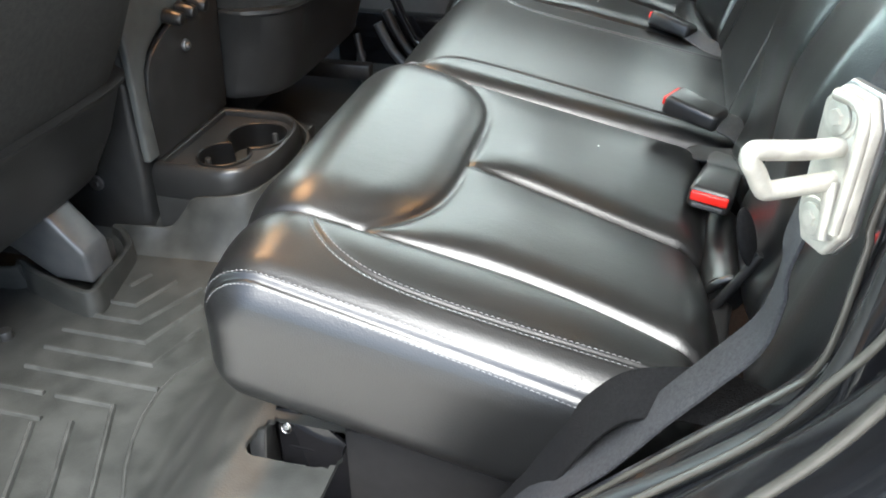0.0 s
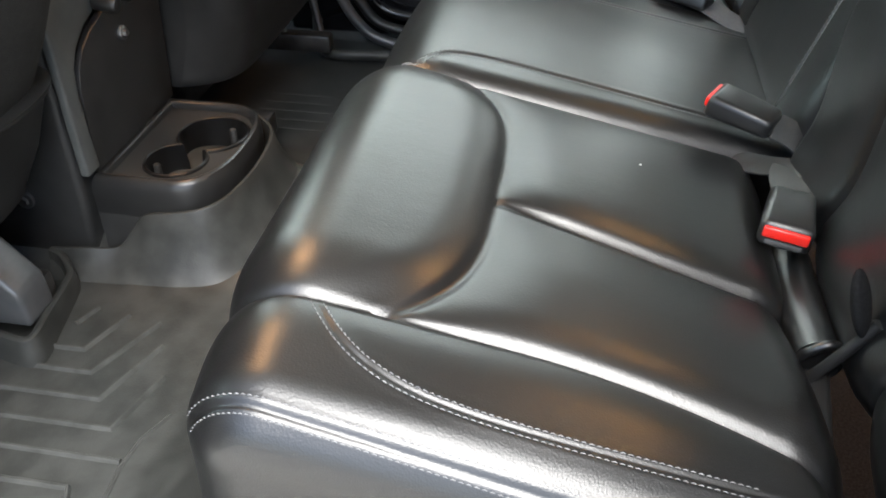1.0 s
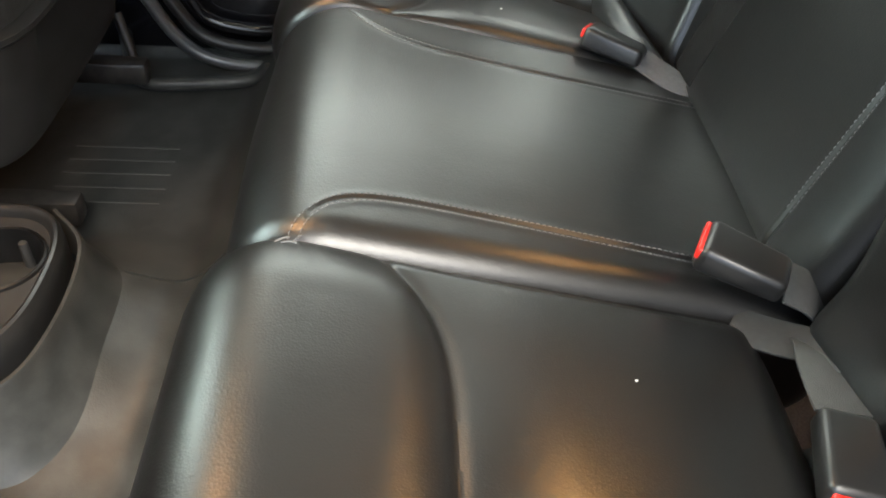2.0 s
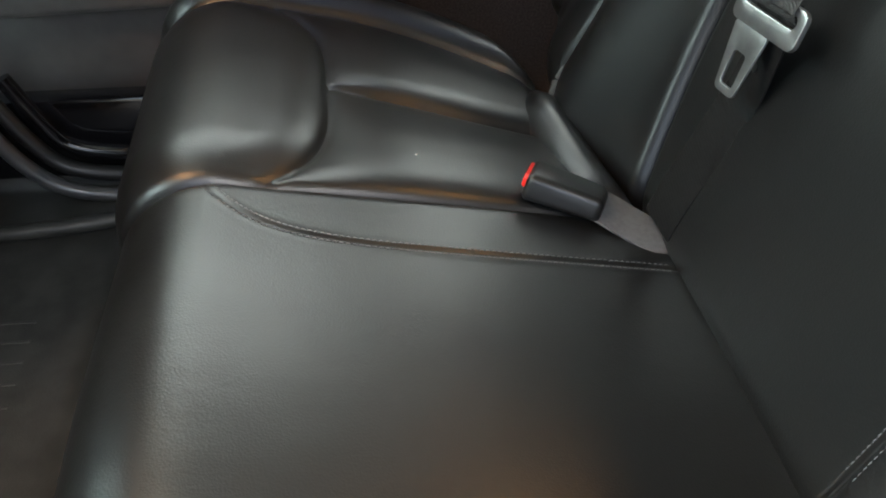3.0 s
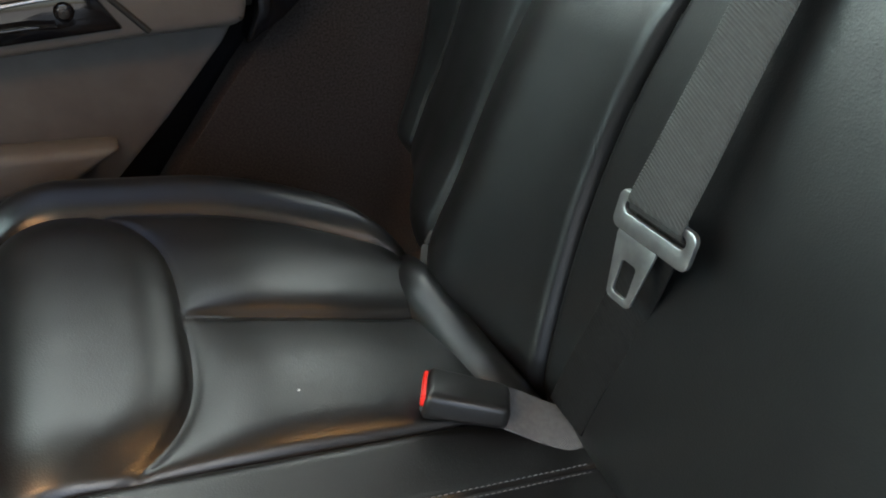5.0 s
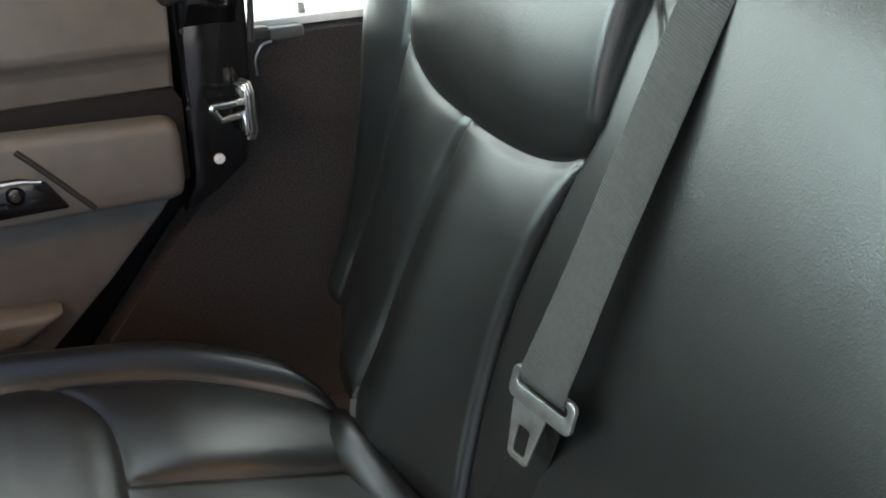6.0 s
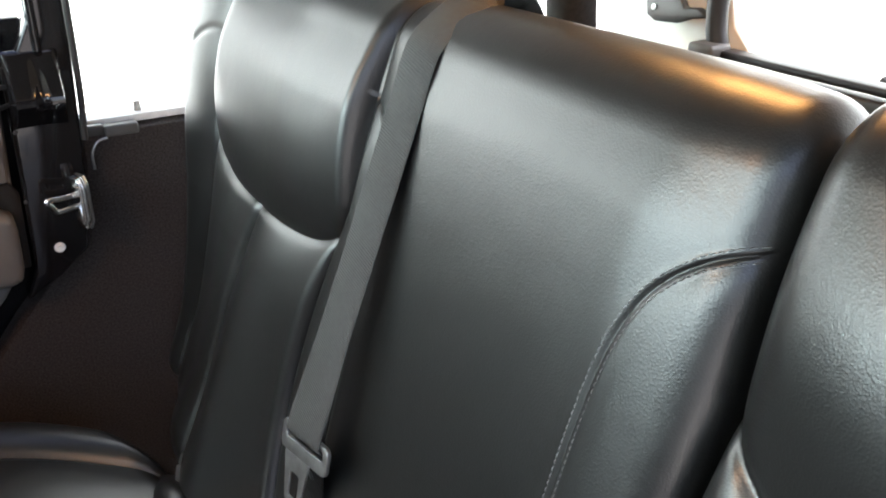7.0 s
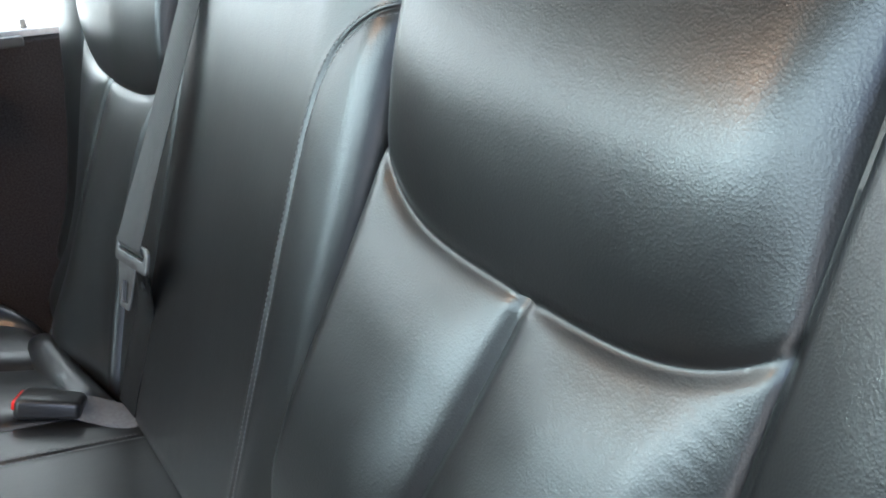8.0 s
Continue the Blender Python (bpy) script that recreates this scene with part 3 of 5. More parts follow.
def seat_set():
    near = thing("rear_seat", (0.2, 0.28, 0.2), "black leather rear seat with thigh roll and grey double stitching", "car seat", "rear seats")
    wpart("cushion", near_cushion.mesh(), LEATHER, near)
    wpart("backrest", near_back.mesh(), LEATHER, near)
    xs = np.linspace(0.052, 0.372, 60)
    curve = [(x, st_near(x)) for x in xs]
    edge = [(x, 0.0375 - 0.035 * (x - 0.06)) for x in np.linspace(-0.035, 0.36, 60)]
    for off in (0.0042, -0.0042):
        wpart("stitching", stitches(near_cushion, curve, offset=off), THREAD, near, "pale grey stitched thread row")
        wpart("stitching", stitches(near_cushion, edge, offset=off * 1.2), THREAD, near, "pale grey stitched thread row")
    for k, (x, y, turn) in enumerate(((0.038, 0.533, 0.3), (0.043, 0.528, -0.2), (0.047, 0.534, 0.9))):
        p = near_cushion.at(x, y, 0.0012)[0]
        d = Vector((math.cos(turn) * 0.006, math.sin(turn) * 0.006, 0.001))
        wpart("loose_thread", tube([p - d, p + Vector((0, 0, 0.0012)), p + d], 0.0006, 4, 6), THREAD, near, "pale loose thread end")
    wide = thing("rear_seat", (0.2, 0.98, 0.2), "black leather double rear seat, flat middle place and shaped corner place", "car seat", "rear seats")
    wpart("cushion", mid_cushion.mesh(), LEATHER, wide, "flat middle cushion with curved stitched seams")
    corner = far_cushion.mesh()
    for v in corner.verts:
        p, q = max(0.0, (v.co.x - 0.20) / 0.225), max(0.0, (v.co.y - 1.14) / 0.265)
        v.co.x += 0.225 * p * (math.sqrt(1 - 0.5 * min(q, 1.05) ** 2) - 1)
        v.co.y += 0.265 * q * (math.sqrt(1 - 0.5 * min(p, 1.05) ** 2) - 1)
    wpart("cushion", corner, LEATHER, wide, "corner cushion with raised thigh roll")
    wpart("backrest", far_back.mesh(), LEATHER, wide)
    wpart("rear_fold", tube([(0.444, 0.945, 0.275), (0.424, 0.985, 0.306), (0.412, 1.04, 0.312), (0.404, 1.10, 0.314), (0.400, 1.16, 0.312), (0.406, 1.22, 0.28)], 0.026, 8, 20), LEATHER, wide, "rolled leather fold in the crevice")
    lo = [(x, st_mid_low(x)) for x in np.linspace(0.036, 0.44, 70)]
    hi = [(x, st_mid_high(x)) for x in np.linspace(0.058, 0.45, 60)]
    for path in (lo, hi):
        for off in (0.0042, -0.0042):
            wpart("stitching", stitches(mid_cushion, path, offset=off), THREAD2, wide, "dark grey stitched thread row")
    back = [(z, 0.631 - 0.078 * math.exp(-(0.853 - z) / 0.036)) for z in np.linspace(0.853, 0.36, 80)]
    for off in (0.0042, -0.0042):
        wpart("stitching", stitches(far_back, back, offset=off), THREAD2, wide, "dark grey stitched thread row")


THREAD2 = plain("dark_thread", (0.15, 0.15, 0.15), 0.6)
seat_set()


def headrest(y):
    ob = thing("headrest", (0.655, y, 0.944), "black leather headrest on the top of the rear seat", "headrest", "headrests")
    bm = block(-0.055, 0.055, -0.168, 0.168, 0.0, 0.17, 0.045, 6)
    for v in bm.verts:
        v.co.x += 0.25 * v.co.z * 0.6 - 0.03 * (v.co.y / 0.168) ** 2 * (1 if v.co.x < 0 else 0) * -1
    part("pad", bm, LEATHER, ob)
    for s in (-0.06, 0.06):
        part("post", rod((0.02, s, -0.05), (0.02, s, 0.03), 0.006), CHROME, ob, "bright steel post")
    return ob


headrest(0.315)
# ---------------------------------------------------------------- the car's shell
def slab(name, outline, axis, a, b, material, label, category, bevel=0.0):
    ob = part(name, prism(outline, axis, a, b, bevel), material)
    return tagged(ob, label, category, kind="structure")


def shell():
    slab("floor", [(-1.6, -0.10), (1.5, -0.10), (1.5, 1.60), (-1.6, 1.60)], "z", -0.06, 0.0, CARPET, "black carpeted car floor", "floor")
    ground = bmesh.new()
    bmesh.ops.create_grid(ground, x_segments=8, y_segments=8, size=400)
    bmesh.ops.translate(ground, vec=(0, 0, -0.55), verts=ground.verts)
    tagged(part("ground", ground, CONCRETE), "pale concrete ground outside the car", "ground", kind="structure")
    # The roof is out of view; its three tones are set by the leather's reflections.
    slab("ceiling", [(-1.1, -0.06), (0.12, -0.06), (0.12, 1.56), (-1.1, 1.56)], "z", 1.40, 1.44, LINER, "pale grey headliner under the front roof panels", "ceiling", 0.01)
    slab("ceiling_middle", [(0.124, -0.06), (0.60, -0.06), (0.60, 1.56), (0.124, 1.56)], "z", 1.40, 1.44, LINERMID, "unseen roof part, coloured dark to dim reflections on the rear bench", "ceiling", 0.01)
    slab("ceiling_rear", [(0.605, -0.06), (1.62, -0.06), (1.62, 1.56), (0.605, 1.56)], "z", 1.40, 1.44, BEIGE, "warm beige headliner under the rear hard top", "ceiling", 0.01)
    # Glowing panels stand in for daylight, each side with its own set strength.
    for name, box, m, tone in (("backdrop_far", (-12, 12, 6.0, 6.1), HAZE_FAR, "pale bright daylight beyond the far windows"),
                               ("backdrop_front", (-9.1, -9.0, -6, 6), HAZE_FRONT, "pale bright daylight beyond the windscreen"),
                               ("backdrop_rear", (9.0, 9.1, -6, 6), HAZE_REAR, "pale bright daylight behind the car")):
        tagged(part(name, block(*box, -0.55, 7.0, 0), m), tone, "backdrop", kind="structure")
    # front: dash and header under and over the windscreen
    slab("wall_front", [(-0.10, -0.06), (1.60, -0.06), (1.60, 0.82), (-0.10, 0.82)], "x", -1.62, -1.50, PLASTIC, "black dashboard wall at the front of the cabin", "dashboard", 0.01)
    # far side: front door, rear quarter
    # Out of view; cut low to let the far daylight in.
    slab("wall_far_front", [(-1.50, -0.06), (-0.56, -0.06), (-0.56, 0.64), (-1.50, 0.64)], "y", 1.60, 1.66, DOORPLASTIC, "dark front door panel, out of view, its height set for the light", "wall", 0.006)
    slab("pillar_far", [(-0.60, -0.06), (-0.48, -0.06), (-0.48, 1.41), (-0.60, 1.41)], "y", 1.585, 1.655, PAINT, "black pillar between the doors", "pillar", 0.006)
    slab("pillar_near", [(-0.66, -0.06), (-0.54, -0.06), (-0.54, 1.41), (-0.66, 1.41)], "y", -0.16, -0.09, PAINT, "black pillar between the doors", "pillar", 0.006)
    # Out of view; raised past the window line to hold back light.
    slab("wall_near_front", [(-1.50, -0.06), (-0.66, -0.06), (-0.66, 1.02), (-1.50, 1.02)], "y", -0.16, -0.10, DOORPLASTIC, "dark front door panel, out of view, its height set for the light", "wall", 0.006)
    quarter = slab("wall_far_quarter", [(0.02, -0.06), (0.02, 0.02), (0.205, 0.251), (0.300, 0.368), (0.372, 0.447), (0.425, 0.485), (0.435, 0.56), (0.445, 0.660), (1.50, 0.660), (1.50, -0.06)],
                   "y", 1.62, 1.68, CARPET, "black carpet-lined quarter panel behind the far door", "wall", 0.004)
    slab("trim_far_ledge", [(0.444, 0.664), (1.50, 0.664), (1.50, 0.676), (0.444, 0.676)], "y", 1.640, 1.69, WHITE, "pale ledge under the side window", "trim", 0.002)
    # Roof sides out of view, added to keep window brightness out of the reflections.
    slab("wall_far_header", [(0.45, 0.96), (1.50, 0.96), (1.50, 1.41), (0.45, 1.41)], "y", 1.60, 1.66, FABRIC, "unseen dark roof side added over the rear side window to dim reflections", "wall", 0.006)
    slab("wall_far_header_front", [(-1.50, 1.33), (0.40, 1.33), (0.40, 1.41), (-1.50, 1.41)], "y", 1.60, 1.66, FABRIC, "unseen dark roof side added over the doors to dim reflections", "wall", 0.006)
    slab("wall_near_header", [(0.60, 0.96), (1.50, 0.96), (1.50, 1.41), (0.60, 1.41)], "y", -0.145, -0.085, FABRIC, "unseen dark roof side added over the rear side window to dim reflections", "wall", 0.006)
    # rear: tailgate under the rear glass, pale corner pillar
    slab("wall_rear", [(-0.10, -0.06), (1.60, -0.06), (1.60, 0.70), (-0.10, 0.70)], "x", 1.46, 1.54, PLASTIC, "black tailgate inner panel", "tailgate", 0.01)
    arch = [(1.60, 0.70), (1.60, 1.40), (1.36, 1.40), (1.33, 1.20), (1.31, 0.95), (1.30, 0.84), (1.28, 0.775), (1.24, 0.735), (1.20, 0.715), (1.20, 0.70)]
    slab("pillar_rear", arch, "x", 1.48, 1.53, CREAM, "cream corner pillar beside the rear glass", "pillar", 0.006)
    slab("pillar_rear_near", [(-0.10, 0.70), (-0.10, 1.40), (0.14, 1.40), (0.17, 0.95), (0.20, 0.70)], "x", 1.48, 1.53, CREAM, "cream corner pillar beside the rear glass", "pillar", 0.006)
    # near side quarter, with the slanted door opening over the wheel
    slab("wall_near_quarter", [(0.12, -0.06), (0.20, 0.17), (0.335, 0.341), (0.391, 0.404), (0.441, 0.460), (0.458, 0.488), (0.463, 0.56), (0.474, 0.75), (0.50, 1.41), (0.60, 1.41), (0.60, 0.66), (1.50, 0.66), (1.50, -0.06)],
         "y", -0.145, -0.085, PAINT, "glossy black body side at the door opening", "wall", 0.008)
    slab("wall_near_inner", [(0.30, -0.06), (0.42, 0.20), (0.47, 0.40), (0.50, 0.62), (1.5, 0.62), (1.5, -0.06)],
         "y", -0.080, -0.045, SCUFFED, "scuffed black wheel housing beside the seat", "wall", 0.012)
    slab("sill_near", [(-0.60, -0.12), (0.14, -0.12), (0.14, -0.02), (-0.60, -0.02)], "y", -0.20, -0.06, PAINT, "glossy black door sill", "sill", 0.012)
    return quarter


shell()


def seal_line(name, y, pts, r, material, label):
    ob = part(name, tube([(x, y, z) for x, z in pts], r, 8, 10, (0, 1, 0)), material)
    return tagged(ob, label, "seal", kind="structure")


seal_line("trim_door_seal", -0.125, [(0.475, 0.80), (0.470, 0.60), (0.462, 0.515), (0.445, 0.470), (0.400, 0.418), (0.325, 0.345), (0.20, 0.19), (0.14, 0.02)], 0.007, SEAL, "black rubber seal round the door opening")
# Tan tubes: reflections along the glossy black edges, put in as colour.
seal_line("trim_door_flange", -0.150, [(0.500, 0.80), (0.480, 0.60), (0.466, 0.549), (0.447, 0.512), (0.422, 0.470), (0.375, 0.418), (0.30, 0.335), (0.22, 0.22), (0.16, 0.02)], 0.0026, TAN, "flange edge of the door opening, its reflection painted tan")
seal_line("trim_door_flange", -0.104, [(0.482, 0.80), (0.460, 0.60), (0.460, 0.565), (0.458, 0.510), (0.453, 0.486), (0.441, 0.468), (0.394, 0.415), (0.341, 0.354), (0.21, 0.20), (0.15, 0.02)], 0.0022, TAN, "flange edge of the door opening, its reflection painted tan")
seal_line("trim_door_streak", -0.205, [(0.52, 0.85), (0.500, 0.66), (0.462, 0.571), (0.429, 0.505), (0.36, 0.41), (0.24, 0.25), (0.18, 0.05)], 0.0032, TAN, "rounded outer edge of the door opening, its bright streak painted tan")
seal_line("trim_door_streak", -0.222, [(0.53, 0.80), (0.505, 0.62), (0.474, 0.532), (0.450, 0.490), (0.38, 0.395), (0.27, 0.25), (0.20, 0.05)], 0.0030, TAN, "rounded outer edge of the door opening, its bright streak painted tan")

outer_panel = prism([(0.16, -0.10), (0.24, 0.24), (0.36, 0.40), (0.445, 0.505), (0.48, 0.57), (0.52, 0.75), (0.56, 1.40), (1.6, 1.40), (1.6, 0.70), (1.6, -0.10)], "y", -0.24, -0.150, 0.02, 3)
tagged(part("wall_near_outer", outer_panel, PAINT), "glossy black outer body panel at the door opening", "wall", kind="structure")


# ---------------------------------------------------------------- strikers
def striker(at, turn, material, label):
    """A cast plate with a rolled edge on a thin shim, two bolts in dished seats and a thick slanted loop."""
    ob = thing("door_striker", at, label, "striker", "door strikers")
    ob.rotation_euler = (0, 0, radians(turn))
    outline = [(-0.017, -0.029), (-0.010, -0.044), (0.008, -0.044), (0.017, -0.029), (0.018, 0.026), (0.011, 0.040), (-0.008, 0.040), (-0.017, 0.030)]
    plate = part("plate", prism(outline, "x", 0.0, 0.007, 0.0026, 4), material, ob)
    part("shim", prism([(p * 1.08 - 0.002, q * 1.03) for p, q in outline], "x", -0.0045, -0.0005, 0.001, 2), STEEL, plate, "dull steel shim")
    rim = [(0.009, 0.85 * p, 0.90 * q) for p, q in outline]
    part("rolled_edge", tube(rim[3:7], 0.0030, 6, 10, (1, 0, 0)), material, plate)
    loop = [(0.004, 0.002, 0.013), (0.026, 0.003, 0.0140), (0.0505, 0.004, 0.0172), (0.0548, 0.004, 0.0165), (0.0550, 0.004, 0.0125), (0.0500, 0.004, 0.0050), (0.0455, 0.004, -0.0025), (0.0410, 0.004, -0.0045), (0.022, 0.003, -0.0045), (0.004, 0.002, -0.0045)]
    part("loop", tube(loop, 0.0048, 8, 16, (0, 1, 0)), material, ob)
    part("web", tube([(0.008, 0.004, -0.004), (0.009, 0.008, -0.018), (0.008, 0.008, -0.032)], 0.0042, 8, 12, (1, 0, 0)), material, plate)
    for z in (0.026, -0.028):
        seat = rod((0.0062, -0.003, z), (0.0078, -0.003, z), 0.0118, 0.0108, 28, 0.0004)
        part("bolt_seat", seat, material, plate)
        part("bolt", screw_head((0.0075, -0.003, z), (1, 0, 0), 0.0085, 0.0032), material, plate)
    return ob


striker((0.441, -0.098, 0.604), 208, ZINC, "pale zinc door striker bolted to the black door jamb")
striker((0.420, 1.566, 0.578), 200, CHROME, "bright steel door striker on the far door jamb")


# ---------------------------------------------------------------- far door and jamb
def far_jamb():
    ob = thing("door_jamb", (0.40, 1.60, 0.60), "glossy black door jamb with bumper screw and wire", "jamb")
    pts = [(0.318, 0.425), (0.372, 0.455), (0.418, 0.492), (0.430, 0.56), (0.438, 0.66), (0.446, 0.80), (0.456, 1.41), (0.40, 1.41), (0.395, 0.84), (0.368, 0.79), (0.352, 0.775), (0.345, 0.60), (0.338, 0.47)]
    wpart("post", prism(pts, "y", 1.586, 1.64, 0.006, 3), PAINT, ob)
    wpart("bumper", screw_head((0.377, 1.588, 0.503), (0, -1, 0), 0.0080, 0.007), WHITE, ob, "white plastic bumper button")
    # pressed plate: two hollow facets that lean back to the roof, with a crease between
    facet = bmesh.new()
    grid = []
    for z, out in ((0.802, -0.004), (0.799, 0.004), (0.790, 0.010), (0.770, 0.026), (0.752, 0.041), (0.742, 0.047), (0.733, 0.047), (0.722, 0.037), (0.708, 0.018), (0.696, 0.004), (0.690, -0.004)):
        row = []
        for k in range(25):
            q = k / 24
            x = 0.352 + 0.074 * q + 0.02 * (z - 0.75)
            lift = out * min(1.0, (1 - abs(2 * q - 1)) * 9) - 0.005 * math.exp(-((q - 0.56) / 0.09) ** 2) * (out > 0.01) + 0.006 * (q - 0.5) ** 2
            row.append(facet.verts.new((x, 1.588 - lift, z)))
        grid.append(row)
    for p, q in zip(grid, grid[1:]):
        for j in range(24):
            facet.faces.new((p[j], p[j + 1], q[j + 1], q[j]))
    bmesh.ops.recalc_face_normals(facet, faces=facet.faces)
    wpart("bracket", facet, PAINT, ob, "glossy black pressed bracket plate")
    wpart("ring", tube([(0.352, 1.58, 0.756), (0.336, 1.575, 0.757), (0.327, 1.572, 0.744), (0.335, 1.572, 0.730), (0.352, 1.58, 0.731)], 0.0035, 8, 10, (0, 1, 0)), SEAL, ob)
    wpart("edge_strip", tube([(0.441, 1.584, 0.665), (0.449, 1.584, 0.80), (0.458, 1.584, 1.38)], 0.005, 6, 10, (0, 1, 0)), SEAL, ob)
    wpart("edge_strip", tube([(0.402, 1.583, 0.80), (0.404, 1.583, 0.95), (0.410, 1.583, 1.38)], 0.006, 6, 10, (0, 1, 0)), PAINT, ob)
    for p in ((0.352, 1.584, 0.690), (0.345, 1.584, 0.585)):
        wpart("rivet", screw_head(p, (0, -1, 0), 0.0032, 0.002), DARKMETAL, ob)
    return ob


far_jamb()


def window_catch():
    ob = thing("window_catch", (0.49, 1.64, 0.66), "grey plastic window catch with thin wire", "catch")
    wpart("body", block(0.476, 0.528, 1.618, 1.640, 0.651, 0.669, 0.004, 3), GREYPLASTIC, ob)
    wpart("arm", block(0.442, 0.478, 1.620, 1.638, 0.652, 0.672, 0.005, 3), PLASTIC, ob)
    wpart("wire", tube([(0.478, 1.616, 0.652), (0.462, 1.614, 0.648), (0.452, 1.614, 0.630), (0.452, 1.616, 0.606)], 0.0022, 8, 8, (0, 1, 0)), STEEL, ob, "thin pale wire")
    wpart("pin", rod((0.538, 1.66, 0.672), (0.538, 1.66, 0.692), 0.006, 0.006, 12, 0.001), ZINC, ob)
    return ob


window_catch()


def far_door():
    ob = thing("rear_door", (0.0, 1.62, 0.30), "dark grey plastic rear door panel with armrest and pull handle", "car door", "rear doors")
    y = 1.600
    edge = [(-0.47, 0.10), (0.02, 0.10), (0.10, 0.24), (0.20, 0.335), (0.29, 0.43), (0.318, 0.47), (0.330, 0.56), (0.340, 0.70), (0.352, 0.835), (-0.47, 0.835)]
    wpart("panel", prism(edge, "y", y, 1.66, 0.008, 3), DOORPLASTIC, ob)
    wpart("shell", prism([(-0.47, 0.0), (0.10, 0.0), (0.24, 0.20), (0.34, 0.36), (0.43, 0.44), (0.47, 0.56), (0.47, 0.655), (0.40, 0.70), (0.40, 0.832), (-0.47, 0.832)], "y", 1.685, 1.72, 0.006, 2), PAINT, ob, "glossy black outer door skin")
    pad = prism([(y + 0.004, 0.812), (y - 0.004, 0.814), (y - 0.014, 0.804), (y - 0.022, 0.750), (y - 0.032, 0.684), (y - 0.030, 0.674), (y - 0.022, 0.664), (y - 0.016, 0.650), (y - 0.014, 0.618), (y + 0.004, 0.612)], "x", -0.46, 0.338, 0.003, 2)
    for v in pad.verts:
        if v.co.x > 0.2:
            v.co.x += 0.10 * (v.co.z - 0.73)
    wpart("upper_pad", pad, DOORPLASTIC, ob)
    wpart("sill_cap", tube([(-0.46, y - 0.004, 0.828), (0.10, y - 0.004, 0.828), (0.345, y - 0.004, 0.826)], 0.014, 6, 14, (0, 1, 0)), TRIMGREY, ob)
    arm = [(-0.46, 0.470), (0.200, 0.470), (0.310, 0.466), (0.322, 0.480), (0.326, 0.565), (0.316, 0.580), (0.05, 0.592), (-0.46, 0.600)]
    # Dark strip added for the shade above and beside the armrest.
    gap = [(-0.46, 0.598), (0.05, 0.590), (0.312, 0.578), (0.322, 0.565), (0.320, 0.478), (0.334, 0.478), (0.340, 0.596), (0.330, 0.614), (0.20, 0.622), (-0.46, 0.634)]
    wpart("recess", prism(gap, "y", y - 0.010, y + 0.004, 0.003, 2), MATTBLACK, ob, "dark band for the shade round the armrest")
    armrest = wpart("armrest", prism(arm, "y", y - 0.048, y + 0.004, 0.014, 4), DOORPLASTIC, ob)
    wpart("groove", tube([(0.125, y - 0.049, 0.575), (0.150, y - 0.050, 0.545), (0.200, y - 0.050, 0.480)], 0.004, 8, 10, (0, 1, 0)), SEAL, armrest, "dark diagonal groove")
    wpart("handle_cup", prism([(-0.05, 0.488), (0.172, 0.488), (0.150, 0.530), (0.120, 0.540), (-0.05, 0.535)], "y", y - 0.053, y - 0.040, 0.004, 2), PAINT, armrest, "glossy black handle recess")
    wpart("handle", tube([(-0.04, y - 0.058, 0.508), (0.06, y - 0.062, 0.510), (0.10, y - 0.058, 0.506)], 0.004, 8, 10, (0, 1, 0)), PAINT, armrest)
    wpart("handle_trim", tube([(-0.04, y - 0.056, 0.530), (0.10, y - 0.056, 0.538), (0.145, y - 0.055, 0.533)], 0.0025, 8, 8, (0, 1, 0)), STEEL, armrest)
    wpart("screw_cup", rod((0.112, y - 0.050, 0.520), (0.112, y - 0.060, 0.520), 0.012, 0.011, 24, 0.002), PAINT, armrest)
    wpart("screw", screw_head((0.112, y - 0.060, 0.520), (0, -1, 0), 0.006, 0.004), DARKMETAL, armrest)
    wpart("pocket_lip", prism([(-0.30, 0.27), (0.06, 0.285), (0.135, 0.325), (-0.02, 0.345), (-0.30, 0.33)], "y", y - 0.045, y + 0.004, 0.012, 3), DOORPLASTIC, ob)
    return ob


far_door()


def open_door():
    """The near rear door, swung wide open on the middle pillar."""
    ob = thing("rear_door", (-0.60, -0.19, 0.0), "open rear door with dark plastic inner panel and armrest", "car door", "rear doors")
    ob.rotation_euler = (0, 0, radians(-100))
    edge = [(0.0, -0.02), (0.62, -0.02), (0.72, 0.20), (0.90, 0.42), (0.95, 0.56), (0.95, 0.83), (0.0, 0.83)]
    part("panel", prism(edge, "y", 0.0, 0.05, 0.01, 3), DOORPLASTIC, ob)
    part("shell", prism([(x * 1.02, z - 0.01) for x, z in edge], "y", -0.05, -0.006, 0.012, 3), PAINT, ob, "glossy black outer door skin")
    part("armrest", block(0.05, 0.80, 0.046, 0.10, 0.47, 0.58, 0.014, 3), DOORPLASTIC, ob)
    for x0, x1 in ((0.0, 0.05), (0.90, 0.95)):
        part("window_frame", block(x0, x1, -0.02, 0.03, 0.832, 1.30, 0.008, 2), PAINT, ob)
    part("window_frame", block(0.0, 0.95, -0.02, 0.03, 1.302, 1.36, 0.008, 2), PAINT, ob)
    return ob


open_door()


# ---------------------------------------------------------------- load space behind the seat
def roll_bar():
    ob = thing("roll_bar", (1.22, 1.42, 0.40), "padded black roll bar rising behind the seat", "roll bar")
    wpart("padded_tube", tube([(1.30, 1.46, 0.0), (1.26, 1.44, 0.60), (1.225, 1.42, 0.80), (1.14, 1.36, 1.15), (1.05, 1.32, 1.38)], 0.043, 8, 20, (0, 1, 0)), FABRIC, ob)
    return ob


roll_bar()


